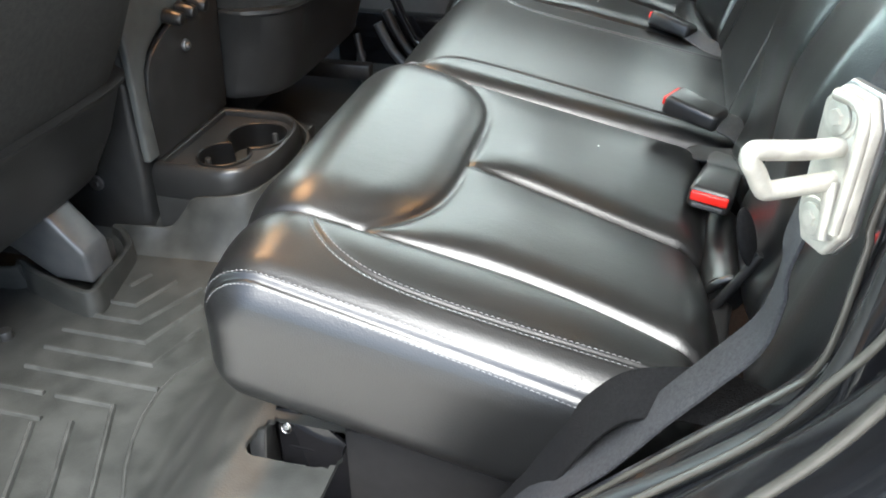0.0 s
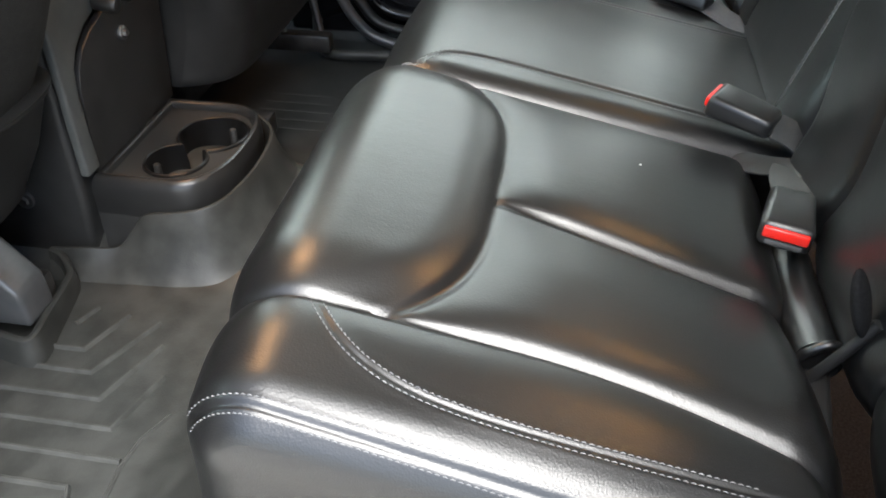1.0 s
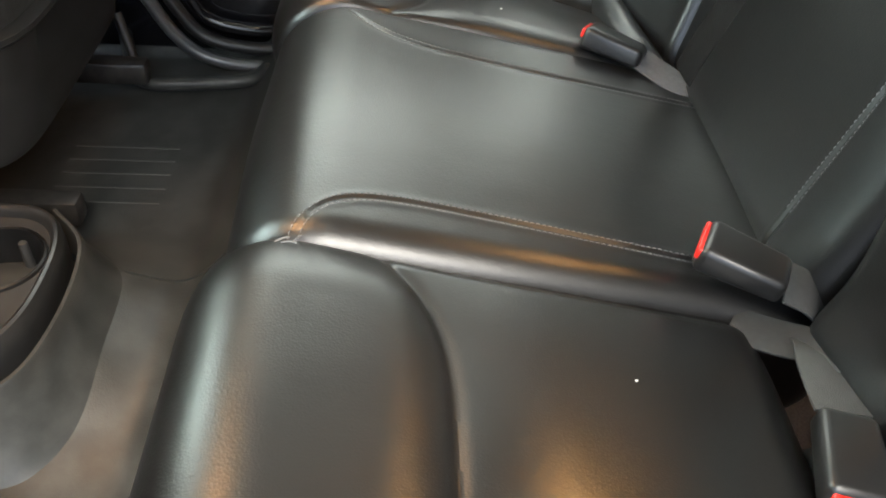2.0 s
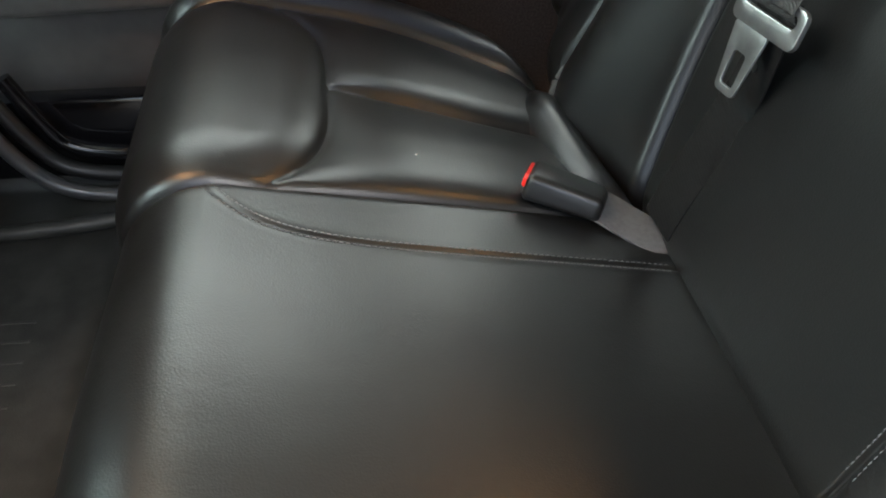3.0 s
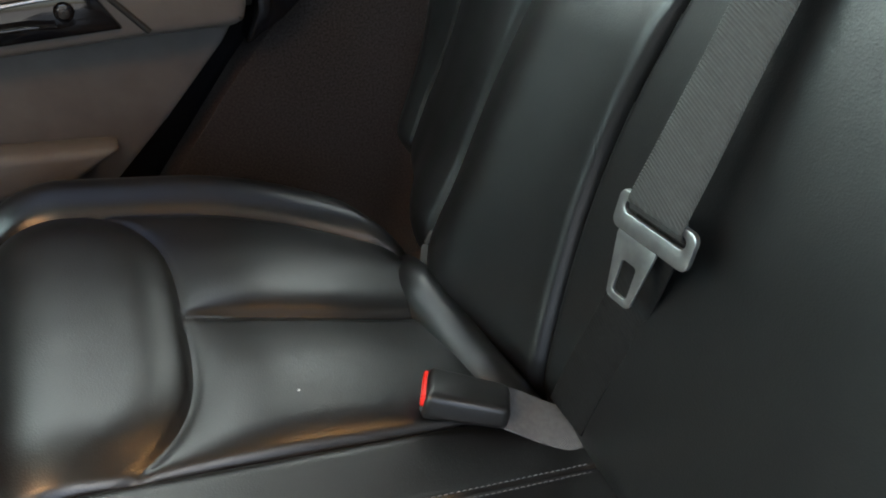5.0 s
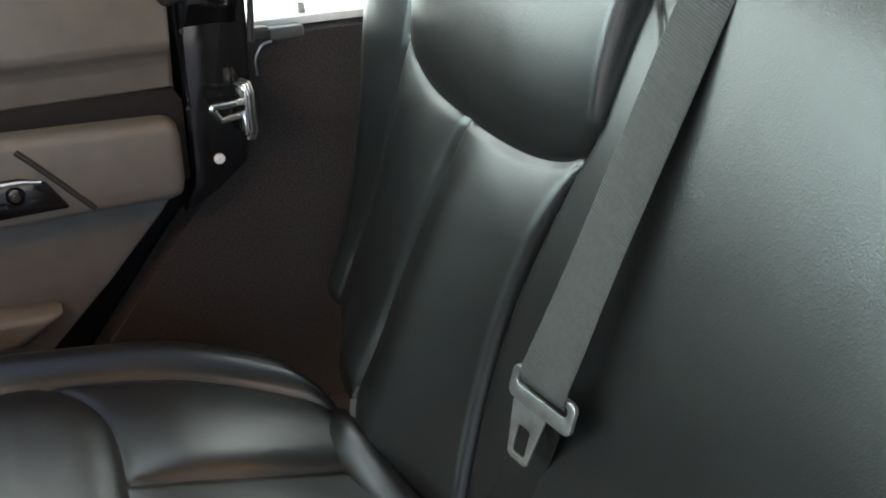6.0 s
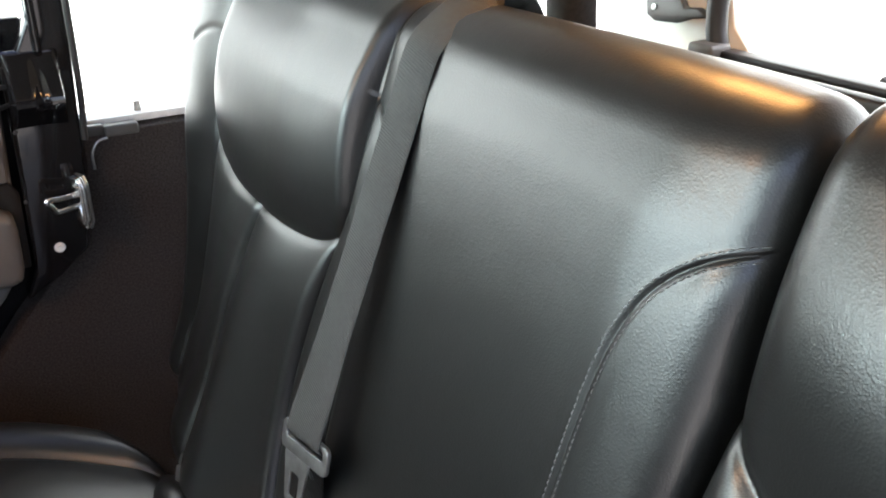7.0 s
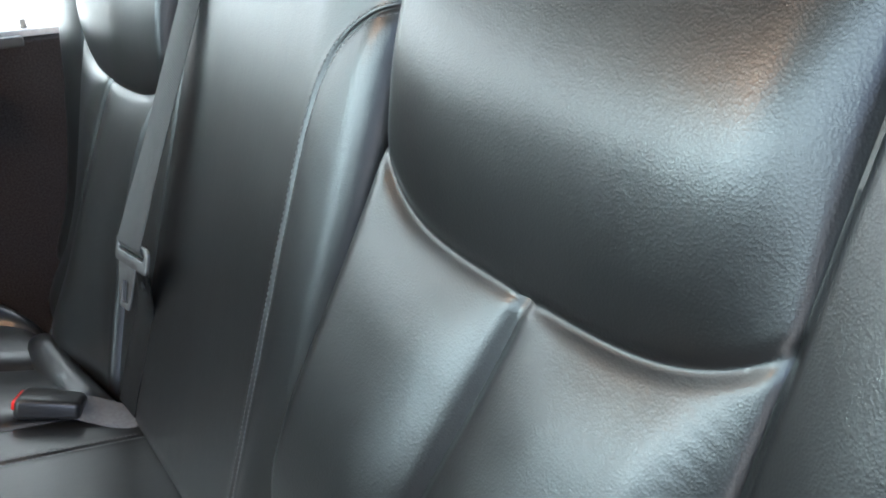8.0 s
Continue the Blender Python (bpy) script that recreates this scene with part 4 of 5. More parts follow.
def far_shoulder_belt():
    ob = thing("seat_belt", (0.95, 1.42, 0.80), "black webbing belt stretched behind the far backrest", "seat belt", "seat belts")
    pts = [Vector((1.22, 1.42, 0.60)), Vector((1.13, 1.42, 0.78)), Vector((1.04, 1.42, 0.865)), Vector((0.80, 1.42, 1.10))]
    wpart("webbing", sweep(smooth_path(pts, 6), strap_section(0.046, 0.002), (0.2, 1, 0.3)), WEBBING, ob)
    return ob


far_shoulder_belt()


def tailgate_rail():
    ob = thing("tailgate_rail", (1.45, 0.80, 0.72), "black rubber-edged rail under the rear glass", "rail")
    wpart("rail", block(1.425, 1.462, -0.02, 1.29, 0.700, 0.722, 0.006, 3), PLASTIC, ob)
    wpart("rail_lip", block(1.430, 1.470, -0.02, 1.27, 0.728, 0.742, 0.005, 3), SEAL, ob)
    wpart("corner_block", block(1.405, 1.460, 1.262, 1.318, 0.726, 0.752, 0.008, 3), GREYPLASTIC, ob)
    return ob


tailgate_rail()


def glass_hinge():
    ob = thing("glass_hinge", (1.45, 1.30, 0.78), "black hinge arm and post beside the rear glass", "hinge")
    wpart("post", tube([(1.452, 1.288, 0.745), (1.450, 1.298, 0.80), (1.450, 1.302, 1.0), (1.450, 1.31, 1.38)], 0.019, 6, 14, (0, 1, 0)), PLASTIC, ob)
    wpart("arm", prism([(1.30, 0.790), (1.345, 0.782), (1.375, 0.770), (1.430, 0.766), (1.452, 0.775), (1.456, 0.800), (1.44, 0.83), (1.38, 0.83), (1.36, 0.800), (1.33, 0.804)], "x", 1.435, 1.452, 0.005, 3), PLASTIC, ob)
    wpart("bolt", screw_head((1.435, 1.432, 0.792), (-1, 0, 0), 0.006, 0.004), STEEL, ob)
    return ob


glass_hinge()


def spare_wheel():
    ob = thing("spare_wheel", (1.78, 0.78, 0.46), "black spare wheel with chunky tread on the tailgate", "wheel")
    R, w = 0.405, 0.125
    bm = bmesh.new()
    prof = [(0.22, -w * 0.8), (0.33, -w), (0.385, -w * 0.92), (R - 0.012, -w * 0.75), (R - 0.012, w * 0.75), (0.385, w * 0.92), (0.33, w), (0.22, w * 0.8)]
    rings = []
    for k in range(64):
        a = 2 * math.pi * k / 64
        rings.append([bm.verts.new((h, r * math.cos(a), r * math.sin(a))) for r, h in prof])
    for k in range(64):
        p, q = rings[k], rings[(k + 1) % 64]
        for j in range(len(prof)):
            bm.faces.new((p[j], p[(j + 1) % len(prof)], q[(j + 1) % len(prof)], q[j]))
    bmesh.ops.recalc_face_normals(bm, faces=bm.faces)
    part("tyre", bm, RUBBER, ob)
    part("carrier", rod((-0.26, 0, 0.05), (-w * 0.5, 0, 0.05), 0.06, 0.08, 20), DARKMETAL, ob)
    part("rim", rod((-w * 0.6, 0, 0), (w * 0.6, 0, 0), 0.225, 0.225, 40, 0.02), DARKMETAL, ob)
    lug = block(-0.032, 0.032, -0.017, 0.017, -0.012, 0.012, 0.004, 2)
    first = None
    for k in range(40):
        a = 2 * math.pi * k / 40
        for s in (-1, 1):
            m = Matrix.Rotation(a + (0.04 if s > 0 else -0.04), 4, "X") @ Matrix.Translation((s * 0.058, 0, R - 0.006)) @ Matrix.Rotation(s * 0.3, 4, "Z")
            if first is None:
                first = part("tread_block", lug, RUBBER, ob)
                o = first
            else:
                o = new("tread_block", first.data)
                o.parent = ob
            o.matrix_basis = m
    return ob


spare_wheel()

# ---------------------------------------------------------------- floor mats
def rib(parent, pts, w=0.0095, h=0.0058):
    """A moulded rib that lies on the tray, its ends faded into it."""
    path = [Vector((*p, 0)) for p in pts]
    fine = [a.lerp(b, k / max(2, round((b - a).length / 0.012))) for a, b in zip(path, path[1:]) for k in range(max(2, round((b - a).length / 0.012)))] + [path[-1]]
    for p in fine:
        p.z = float(mat_height(p.x, p.y)) - 0.0008
    sec = [(-w / 2, -0.003), (-w * 0.34, h * 0.6), (-w * 0.16, h), (w * 0.16, h), (w * 0.34, h * 0.6), (w / 2, -0.003)]
    wpart("rib", sweep(fine, sec, (0, 0, 1)), RIBPALE, parent)


def mat_height(x, y):
    """Flat middle, a rise under the seat, a hump round the console, walls at the sills."""
    arc = -0.245 + 0.9 * np.maximum(0, 0.26 - y) ** 2 + 0.25 * np.clip(y - 0.26, 0, 0.25)
    z = 0.012 + 0.145 * ramp01(x, arc, -0.01 + 0 * arc) ** 1.25
    hump = ramp01(y, 0.555, 0.740) * (1 - ramp01(y, 0.790, 1.000))
    z = z + 0.095 * hump * (1 - 0.75 * ramp01(x, -0.36, -0.10))
    z = z + 0.06 * ramp01(-y, -0.03, 0.04) * (1 - ramp01(x, -0.30, -0.15)) + 0.07 * ramp01(y, 1.50, 1.575)
    return z


def hole_gap(x, y):
    """Distance outside the rounded cut-out for the seat bracket."""
    r = 0.022
    qx, qy = abs(x - 0.045 + 0.25 * (0.074 - y)) - 0.052 + r, abs(y - 0.074) - 0.029 + r
    return math.hypot(max(qx, 0), max(qy, 0)) + min(max(qx, qy), 0) - r


def tray_sheet(ob, x0, x1, y0, y1, step=0.012, cut=False):
    nx, ny = int((x1 - x0) / step), int((y1 - y0) / step)
    X, Yg = np.meshgrid(np.linspace(x0, x1, nx), np.linspace(y0, y1, ny), indexing="ij")
    if cut:
        for i in range(nx):
            for j in range(ny):
                x, y = X[i, j], Yg[i, j]
                d = hole_gap(x, y)
                if abs(d) < step * 0.62:
                    e = 1e-4
                    gx, gy = (hole_gap(x + e, y) - d) / e, (hole_gap(x, y + e) - d) / e
                    X[i, j], Yg[i, j] = x - gx * d, y - gy * d
    Z = mat_height(X, Yg)
    bm = bmesh.new()
    layers = []
    for drop in (0.0, 0.006):
        layers.append([[bm.verts.new((X[i, j], Yg[i, j], Z[i, j] - drop)) for j in range(ny)] for i in range(nx)])
    top, low = layers
    for i in range(nx - 1):
        for j in range(ny - 1):
            if cut and hole_gap((X[i, j] + X[i + 1, j + 1]) / 2, (Yg[i, j] + Yg[i + 1, j + 1]) / 2) < 0:
                continue
            bm.faces.new((top[i][j], top[i + 1][j], top[i + 1][j + 1], top[i][j + 1]))
            bm.faces.new((low[i][j], low[i][j + 1], low[i + 1][j + 1], low[i + 1][j]))
    rim = [(i, 0) for i in range(nx)] + [(nx - 1, j) for j in range(1, ny)] + [(i, ny - 1) for i in range(nx - 2, -1, -1)] + [(0, j) for j in range(ny - 2, 0, -1)]
    for (i, j), (k, l) in zip(rim, rim[1:] + rim[:1]):
        bm.faces.new((top[i][j], low[i][j], low[k][l], top[k][l]))
    bmesh.ops.recalc_face_normals(bm, faces=bm.faces)
    wpart("tray", bm, RUBBER, ob)


def mat_wall(ob):
    """The moulded wall of the mat that climbs round the foot of the console."""
    top = smooth_path([(-0.523, 0.575, 0.050), (-0.470, 0.580, 0.052), (-0.425, 0.592, 0.050), (-0.398, 0.599, 0.078), (-0.373, 0.601, 0.107), (-0.325, 0.602, 0.116), (-0.282, 0.612, 0.123), (-0.254, 0.652, 0.129), (-0.244, 0.742, 0.131), (-0.256, 0.832, 0.134), (-0.305, 0.892, 0.134)], 8)
    foot = smooth_path([(-0.523, 0.545, 0), (-0.470, 0.549, 0), (-0.422, 0.552, 0), (-0.390, 0.556, 0), (-0.360, 0.558, 0), (-0.318, 0.562, 0), (-0.262, 0.580, 0), (-0.222, 0.640, 0), (-0.214, 0.745, 0), (-0.224, 0.845, 0), (-0.280, 0.925, 0)], 8)
    for p in foot:
        p.z = float(mat_height(p.x, p.y)) - 0.001
    bm = bmesh.new()
    rings = []
    for a, b in zip(top, foot):
        out = Vector((b.x - a.x, b.y - a.y, 0)).normalized()
        ring = [Vector((b.x, b.y, b.z - 0.01)) + out * 0.012, b.copy(), b.lerp(a, 0.35) - out * 0.006, b.lerp(a, 0.7) - out * 0.004, a + out * 0.002 - Vector((0, 0, 0.003)), a, a - out * 0.004, a - out * 0.005 - Vector((0, 0, 0.05))]
        rings.append([bm.verts.new(p) for p in ring])
    for p, q in zip(rings, rings[1:]):
        for j in range(7):
            bm.faces.new((p[j], q[j], q[j + 1], p[j + 1]))
    bmesh.ops.recalc_face_normals(bm, faces=bm.faces)
    wpart("console_wall", bm, RUBBER, ob, "rubber wall moulded round the console foot")


def near_mat():
    ob = thing("floor_mat", (-0.35, 0.28, 0.0), "black rubber floor mat with moulded chevron ribs", "floor mat", "floor mats")
    tray_sheet(ob, -0.98, 0.092, -0.06, 0.862, 0.0062, True)
    # the raised lip that steps round the seat rail
    lip = [(-0.95, 0.415, 0.045), (-0.63, 0.415, 0.050), (-0.600, 0.432, 0.058), (-0.560, 0.412, 0.056), (-0.470, 0.384, 0.056), (-0.438, 0.386, 0.056), (-0.448, 0.44, 0.052), (-0.463, 0.51, 0.046), (-0.474, 0.539, 0.044), (-0.500, 0.566, 0.048), (-0.523, 0.576, 0.050)]
    path = smooth_path(lip, 6)
    sec = [(-0.010, -0.06), (-0.0062, -0.006), (-0.0048, -0.0016), (-0.002, 0.0), (0.002, 0.0), (0.0048, -0.0016), (0.0062, -0.006), (0.010, -0.06)]
    wpart("lip", sweep(path, sec, (0, 0, 1)), RUBBER, ob)
    mat_wall(ob)
    for pts in ([(-0.435, 0.415), (-0.390, 0.415), (-0.362, 0.490)], [(-0.428, 0.462), (-0.413, 0.499)], [(-0.455, 0.377), (-0.359, 0.377), (-0.312, 0.482)],
                [(-0.463, 0.335), (-0.325, 0.335), (-0.289, 0.439)], [(-0.463, 0.292), (-0.287, 0.292), (-0.262, 0.385)], [(-0.463, 0.248), (-0.252, 0.248)],
                [(-0.381, 0.204), (-0.293, 0.204), (-0.229, 0.058), (-0.20, -0.02)], [(-0.329, 0.164), (-0.277, 0.046), (-0.25, -0.02)], [(-0.378, 0.150), (-0.335, 0.05), (-0.305, -0.02)],
                [(-0.52, 0.204), (-0.40, 0.204)], [(-0.54, 0.160), (-0.372, 0.160)]):
        rib(ob, pts)
    arc = [(-0.225, 0.326), (-0.244, 0.285), (-0.249, 0.241), (-0.244, 0.195), (-0.234, 0.156), (-0.216, 0.11), (-0.192, 0.068), (-0.165, 0.02), (-0.13, -0.03)]
    rib(ob, arc, 0.007, 0.003)
    wpart("button", rod((-0.535, 0.298, 0.010), (-0.535, 0.298, 0.026), 0.012, 0.010, 24, 0.003), PLASTIC, ob, "round fixing button")
    return ob


near_mat()


def far_mat():
    ob = thing("floor_mat", (-0.30, 1.15, 0.0), "dark rubber floor mat with raised edge on the far side", "floor mat", "floor mats")
    tray_sheet(ob, -0.95, -0.005, 0.868, 1.58)
    for k in range(5):
        y = 1.06 + 0.036 * k
        rib(ob, [(-0.40, y), (-0.235, y)], 0.006, 0.0016)
    wpart("lip", tube([(-0.42, 1.60, 0.06), (-0.375, 1.46, 0.045), (-0.332, 1.375, 0.036), (-0.26, 1.372, 0.034), (-0.150, 1.392, 0.034), (-0.118, 1.43, 0.038)], 0.012, 8, 12), RUBBER, ob)
    return ob


far_mat()


def far_sill():
    ob = thing("door_sill", (-0.2, 1.50, 0.0), "dark curved sill trim with black weatherstrips at the far door", "sill")
    for r, m in ((0.0, RAILGREY), (0.030, SEAL), (0.060, PAINT)):
        wpart("moulding", tube([(-0.330 + r * 0.6, 1.47 + r * 0.5, 0.15 + r), (-0.292 + r * 0.5, 1.47 + r * 0.5, 0.082 + r), (-0.245 + r * 0.2, 1.47 + r * 0.5, 0.038 + r), (-0.175, 1.47 + r * 0.5, 0.020 + r), (-0.10, 1.47 + r * 0.5, 0.022 + r), (0.02, 1.47 + r * 0.5, 0.06 + r)], 0.012, 8, 12, (0, 1, 0)), m, ob)
    wpart("strut", tube([(-0.345, 1.40, 0.01), (-0.356, 1.42, 0.06), (-0.376, 1.44, 0.13)], 0.009, 8, 10), PLASTIC, ob)
    wpart("panel", prism([(-0.46, 0.02), (0.06, 0.02), (0.06, 0.16), (-0.46, 0.16)], "y", 1.52, 1.56, 0.008), PAINT, ob)
    return ob


far_sill()


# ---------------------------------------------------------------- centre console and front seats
# Tray plastic made blacker: the shade inside the wells is in the colour.
WELLSHADE = surface("shaded_well_plastic", (0.004, 0.004, 0.004), (0.007, 0.007, 0.007), 30, (0.34, 0.42), bump=0, spec=0.3)
RIMGLOSS = surface("satin_black_plastic", (0.013, 0.013, 0.013), (0.018, 0.018, 0.0175), 30, (0.30, 0.36), bump=0)


def console():
    ob = thing("centre_console", (-0.6, 0.74, 0.0), "black plastic centre console with rear cup holders and grey trim", "console")
    side = [(-1.30, 0.0), (-0.470, 0.0), (-0.460, 0.13), (-0.458, 0.40), (-0.458, 0.54), (-0.47, 0.56), (-1.30, 0.56)]
    wpart("body", prism(side, "y", 0.600, 0.885, 0.012, 3), PLASTIC, ob)
    # pale edge trim arching over a recessed rear panel
    arch = [(0.592, 0.170), (0.625, 0.170), (0.622, 0.23), (0.622, 0.285), (0.628, 0.318), (0.645, 0.342), (0.673, 0.360), (0.735, 0.382), (0.80, 0.390), (0.90, 0.392), (0.90, 0.56), (0.592, 0.56)]
    trim = prism(arch, "x", -0.450, -0.436, 0.004, 3)
    wpart("edge_trim", trim, TRIMGREY, ob, "pale grey satin trim")
    panel = prism([(0.629, 0.158), (0.629, 0.285), (0.636, 0.312), (0.652, 0.334), (0.680, 0.351), (0.74, 0.372), (0.80, 0.380), (0.880, 0.382), (0.880, 0.158)], "x", -0.456, -0.444, 0.002)
    for v in panel.verts:
        v.co.x += 0.055 * (v.co.z - 0.158)
    wpart("rear_panel", panel, PLASTIC, ob)
    for y in (0.705, 0.745, 0.785):
        wpart("knob", rod((-0.432, y, 0.385), (-0.398, y, 0.380), 0.014, 0.011, 20, 0.004), RIMGLOSS, ob)
    wpart("bolt", screw_head((-0.437, 0.755, 0.319), (1, 0, 0.05), 0.0105, 0.012), STEEL, ob)
    wpart("bolt", screw_head((-0.555, 0.600, 0.117), (0, -1, 0), 0.014, 0.010), STEEL, ob)
    # cup holder tray with two wells
    oval = []
    for k in range(28):
        a = math.pi * (k / 27 - 0.5)
        oval.append((-0.345 + 0.086 * abs(math.cos(a)) ** 0.75, 0.744 + 0.133 * math.copysign(abs(math.sin(a)) ** 0.8, math.sin(a))))
    outline = [(-0.452, 0.611)] + oval + [(-0.452, 0.877)]
    base = prism(outline, "z", 0.0, 0.0975, 0.0)
    tray = wpart("cup_tray", base, PLASTIC, ob)
    rimb = bmesh.new()
    lv = []
    ring_at = lambda k: [(-0.352 + (x + 0.352) * k, 0.745 + (y - 0.745) * k) for x, y in outline]
    for k, z in ((1.0, 0.098), (1.0, 0.132), (0.992, 0.143), (0.972, 0.152), (0.945, 0.1575), (0.91, 0.159), (0.88, 0.1575), (0.86, 0.153), (0.85, 0.146), (0.85, 0.12)):
        pts = ring_at(k)
        lv.append([rimb.verts.new((x, y, z)) for x, y in pts])
    n = len(outline)
    for p, q in zip(lv, lv[1:]):
        for j in range(n):
            rimb.faces.new((p[j], p[(j + 1) % n], q[(j + 1) % n], q[j]))
    bmesh.ops.recalc_face_normals(rimb, faces=rimb.faces)
    wpart("cup_rim", rimb, RIMGLOSS, tray)
    wells = ((-0.358, 0.694, 0.0435), (-0.334, 0.780, 0.0520))

    def pair_outline(grow, n=26):
        """The two round wells run together: the outline of their union."""
        (ax, ay, ar), (bx, by, br) = wells
        ar, br = ar + grow, br + grow
        d, way = math.hypot(bx - ax, by - ay), math.atan2(by - ay, bx - ax)
        reach = max(-1.0, min(1.0, (ar * ar + d * d - br * br) / (2 * ar * d)))
        back = max(-1.0, min(1.0, (br * br + d * d - ar * ar) / (2 * br * d)))
        fa, fb = math.acos(reach), math.acos(back)
        one = [(ax + ar * math.cos(way + fa + (2 * math.pi - 2 * fa) * k / n), ay + ar * math.sin(way + fa + (2 * math.pi - 2 * fa) * k / n)) for k in range(n)]
        two = [(bx + br * math.cos(way + math.pi + fb + (2 * math.pi - 2 * fb) * k / n), by + br * math.sin(way + math.pi + fb + (2 * math.pi - 2 * fb) * k / n)) for k in range(n)]
        return one + two
    # top plate with one opening
    top = bmesh.new()
    small = [(-0.352 + (x + 0.352) * 0.855, 0.745 + (y - 0.745) * 0.855) for x, y in outline]
    edges = []
    for loop in (small, pair_outline(0.0035)):
        vs = [top.verts.new((x, y, 0.1460)) for x, y in loop]
        edges += [top.edges.new((vs[j], vs[(j + 1) % len(vs)])) for j in range(len(vs))]
    bmesh.ops.triangle_fill(top, use_beauty=True, use_dissolve=False, edges=edges, normal=(0, 0, 1))
    wpart("cup_plate", top, PLASTIC, tray, smooth=False)
    well = bmesh.new()
    levels = ((0.0060, 0.1450), (0.0050, 0.1495), (0.0025, 0.1510), (0.0005, 0.1495), (0.0, 0.142), (-0.002, 0.120), (-0.0025, 0.1175), (-0.0060, 0.1170), (-0.0075, 0.1150), (-0.010, 0.078), (-0.012, 0.0745))
    rings = [[well.verts.new((x, y, z)) for x, y in pair_outline(max(grow, -0.0012))] for grow, z in levels]
    for p, q in zip(rings, rings[1:]):
        for j in range(len(p)):
            well.faces.new((p[j], p[(j + 1) % len(p)], q[(j + 1) % len(p)], q[j]))
    well.faces.new(rings[-1])
    bmesh.ops.recalc_face_normals(well, faces=well.faces)
    wpart("cup_well", well, WELLSHADE, tray, "two cup wells run together")
    for x, y in ((-0.322, 0.826), (-0.395, 0.700)):
        grip = rod((x, y, 0.076), (x, y, 0.134), 0.0065, 0.0055, 14, 0.002)
        wpart("grip", grip, PLASTIC, tray, "black rubber cup grip")
    return ob


console()




def seat_rings(y0, y1, levels, depth, round_by):
    """Stacks plan outlines, their rear corners rounded; levels are (z, x of the rear face, inset)."""
    bm = bmesh.new()
    rings = []
    for z, xr, inset in levels:
        ya, yb = y0 + inset, y1 - inset
        pts = []
        for k in range(41):
            t = 0.5 - 0.5 * math.cos(math.pi * k / 40)
            y = ya + (yb - ya) * t
            d = min(y - ya, yb - y)
            pts.append((xr - round_by * math.exp(-d / 0.03), y))
        pts += [(xr - round_by - depth, yb), (xr - round_by - depth, ya)]
        rings.append([bm.verts.new((x, y, z)) for x, y in pts])
    n = len(rings[0])
    for p, q in zip(rings, rings[1:]):
        for j in range(n):
            bm.faces.new((p[j], p[(j + 1) % n], q[(j + 1) % n], q[j]))
    bm.faces.new(rings[0])
    bm.faces.new(rings[-1][::-1])
    bmesh.ops.recalc_face_normals(bm, faces=bm.faces)
    return bm


def front_seat(y0, y1, label, foot, lean, rails):
    """foot: the rear face's place at the hem of the back shell; lean: its slope."""
    ob = thing("front_seat", (foot - 0.2, (y0 + y1) / 2, 0.0), label, "car seat", "front seats")
    face = lambda z: foot + lean * (z - 0.17)
    hem = [(0.172, face(0.172) - 0.014, 0.010), (0.168, face(0.168) - 0.003, 0.002), (0.174, face(0.174), 0.0), (0.184, face(0.184) - 0.001, 0.0)]
    lip = [(0.328, face(0.328), 0.0), (0.334, face(0.334) + 0.005, -0.003), (0.341, face(0.341) + 0.004, -0.002), (0.342, face(0.342) - 0.010, 0.006)]
    wpart("back_shell", seat_rings(y0, y1, hem + [(0.25, face(0.25) + 0.006, 0.0)] + lip, 0.06, 0.088), SHELLGREY, ob, "dark satin plastic back shell with a raised lip")
    pad = [(0.336, face(0.34) - 0.016, 0.008), (0.40, face(0.40) - 0.012, 0.004), (0.60, face(0.60) - 0.02, 0.0), (0.76, face(0.60) - 0.01, 0.0), (0.83, face(0.60) - 0.02, 0.012), (0.86, face(0.60) - 0.06, 0.05)]
    wpart("backrest", seat_rings(y0, y1, pad, 0.07, 0.088), FABRIC, ob)
    wpart("cushion", block(foot - 0.62, foot - 0.10, y0 + 0.02, y1 - 0.02, 0.20, 0.33, 0.045, 4), FABRIC, ob)
    for y in rails:
        wpart("rail", block(-1.0, foot + 0.03, y, y + 0.035, 0.045, 0.085, 0.006, 2), DARKMETAL, ob)
    wpart("base", block(foot - 0.55, foot - 0.12, y0 + 0.06, y1 - 0.06, 0.085, 0.21, 0.01, 2), DARKMETAL, ob)
    return ob


SHELLGREY = surface("shell_plastic", (0.018, 0.018, 0.0175), (0.024, 0.024, 0.0235), 30, (0.30, 0.36), grain=800, bump=0.15, depth=0.0003)
near_front = front_seat(0.020, 0.597, "black cloth front seat with grey rail cover", -0.490, 0.50, (0.07, 0.455))
wpart("rail_cover", prism([(-0.600, 0.100), (-0.575, 0.212), (-0.552, 0.214), (-0.455, 0.100), (-0.452, 0.045), (-0.520, 0.045)], "y", 0.410, 0.470, 0.008, 3), RAILGREY, near_front, "grey plastic rail cover")
front_seat(0.890, 1.440, "black cloth front seat beyond the console", -0.342, 0.20, (0.96, 1.34))


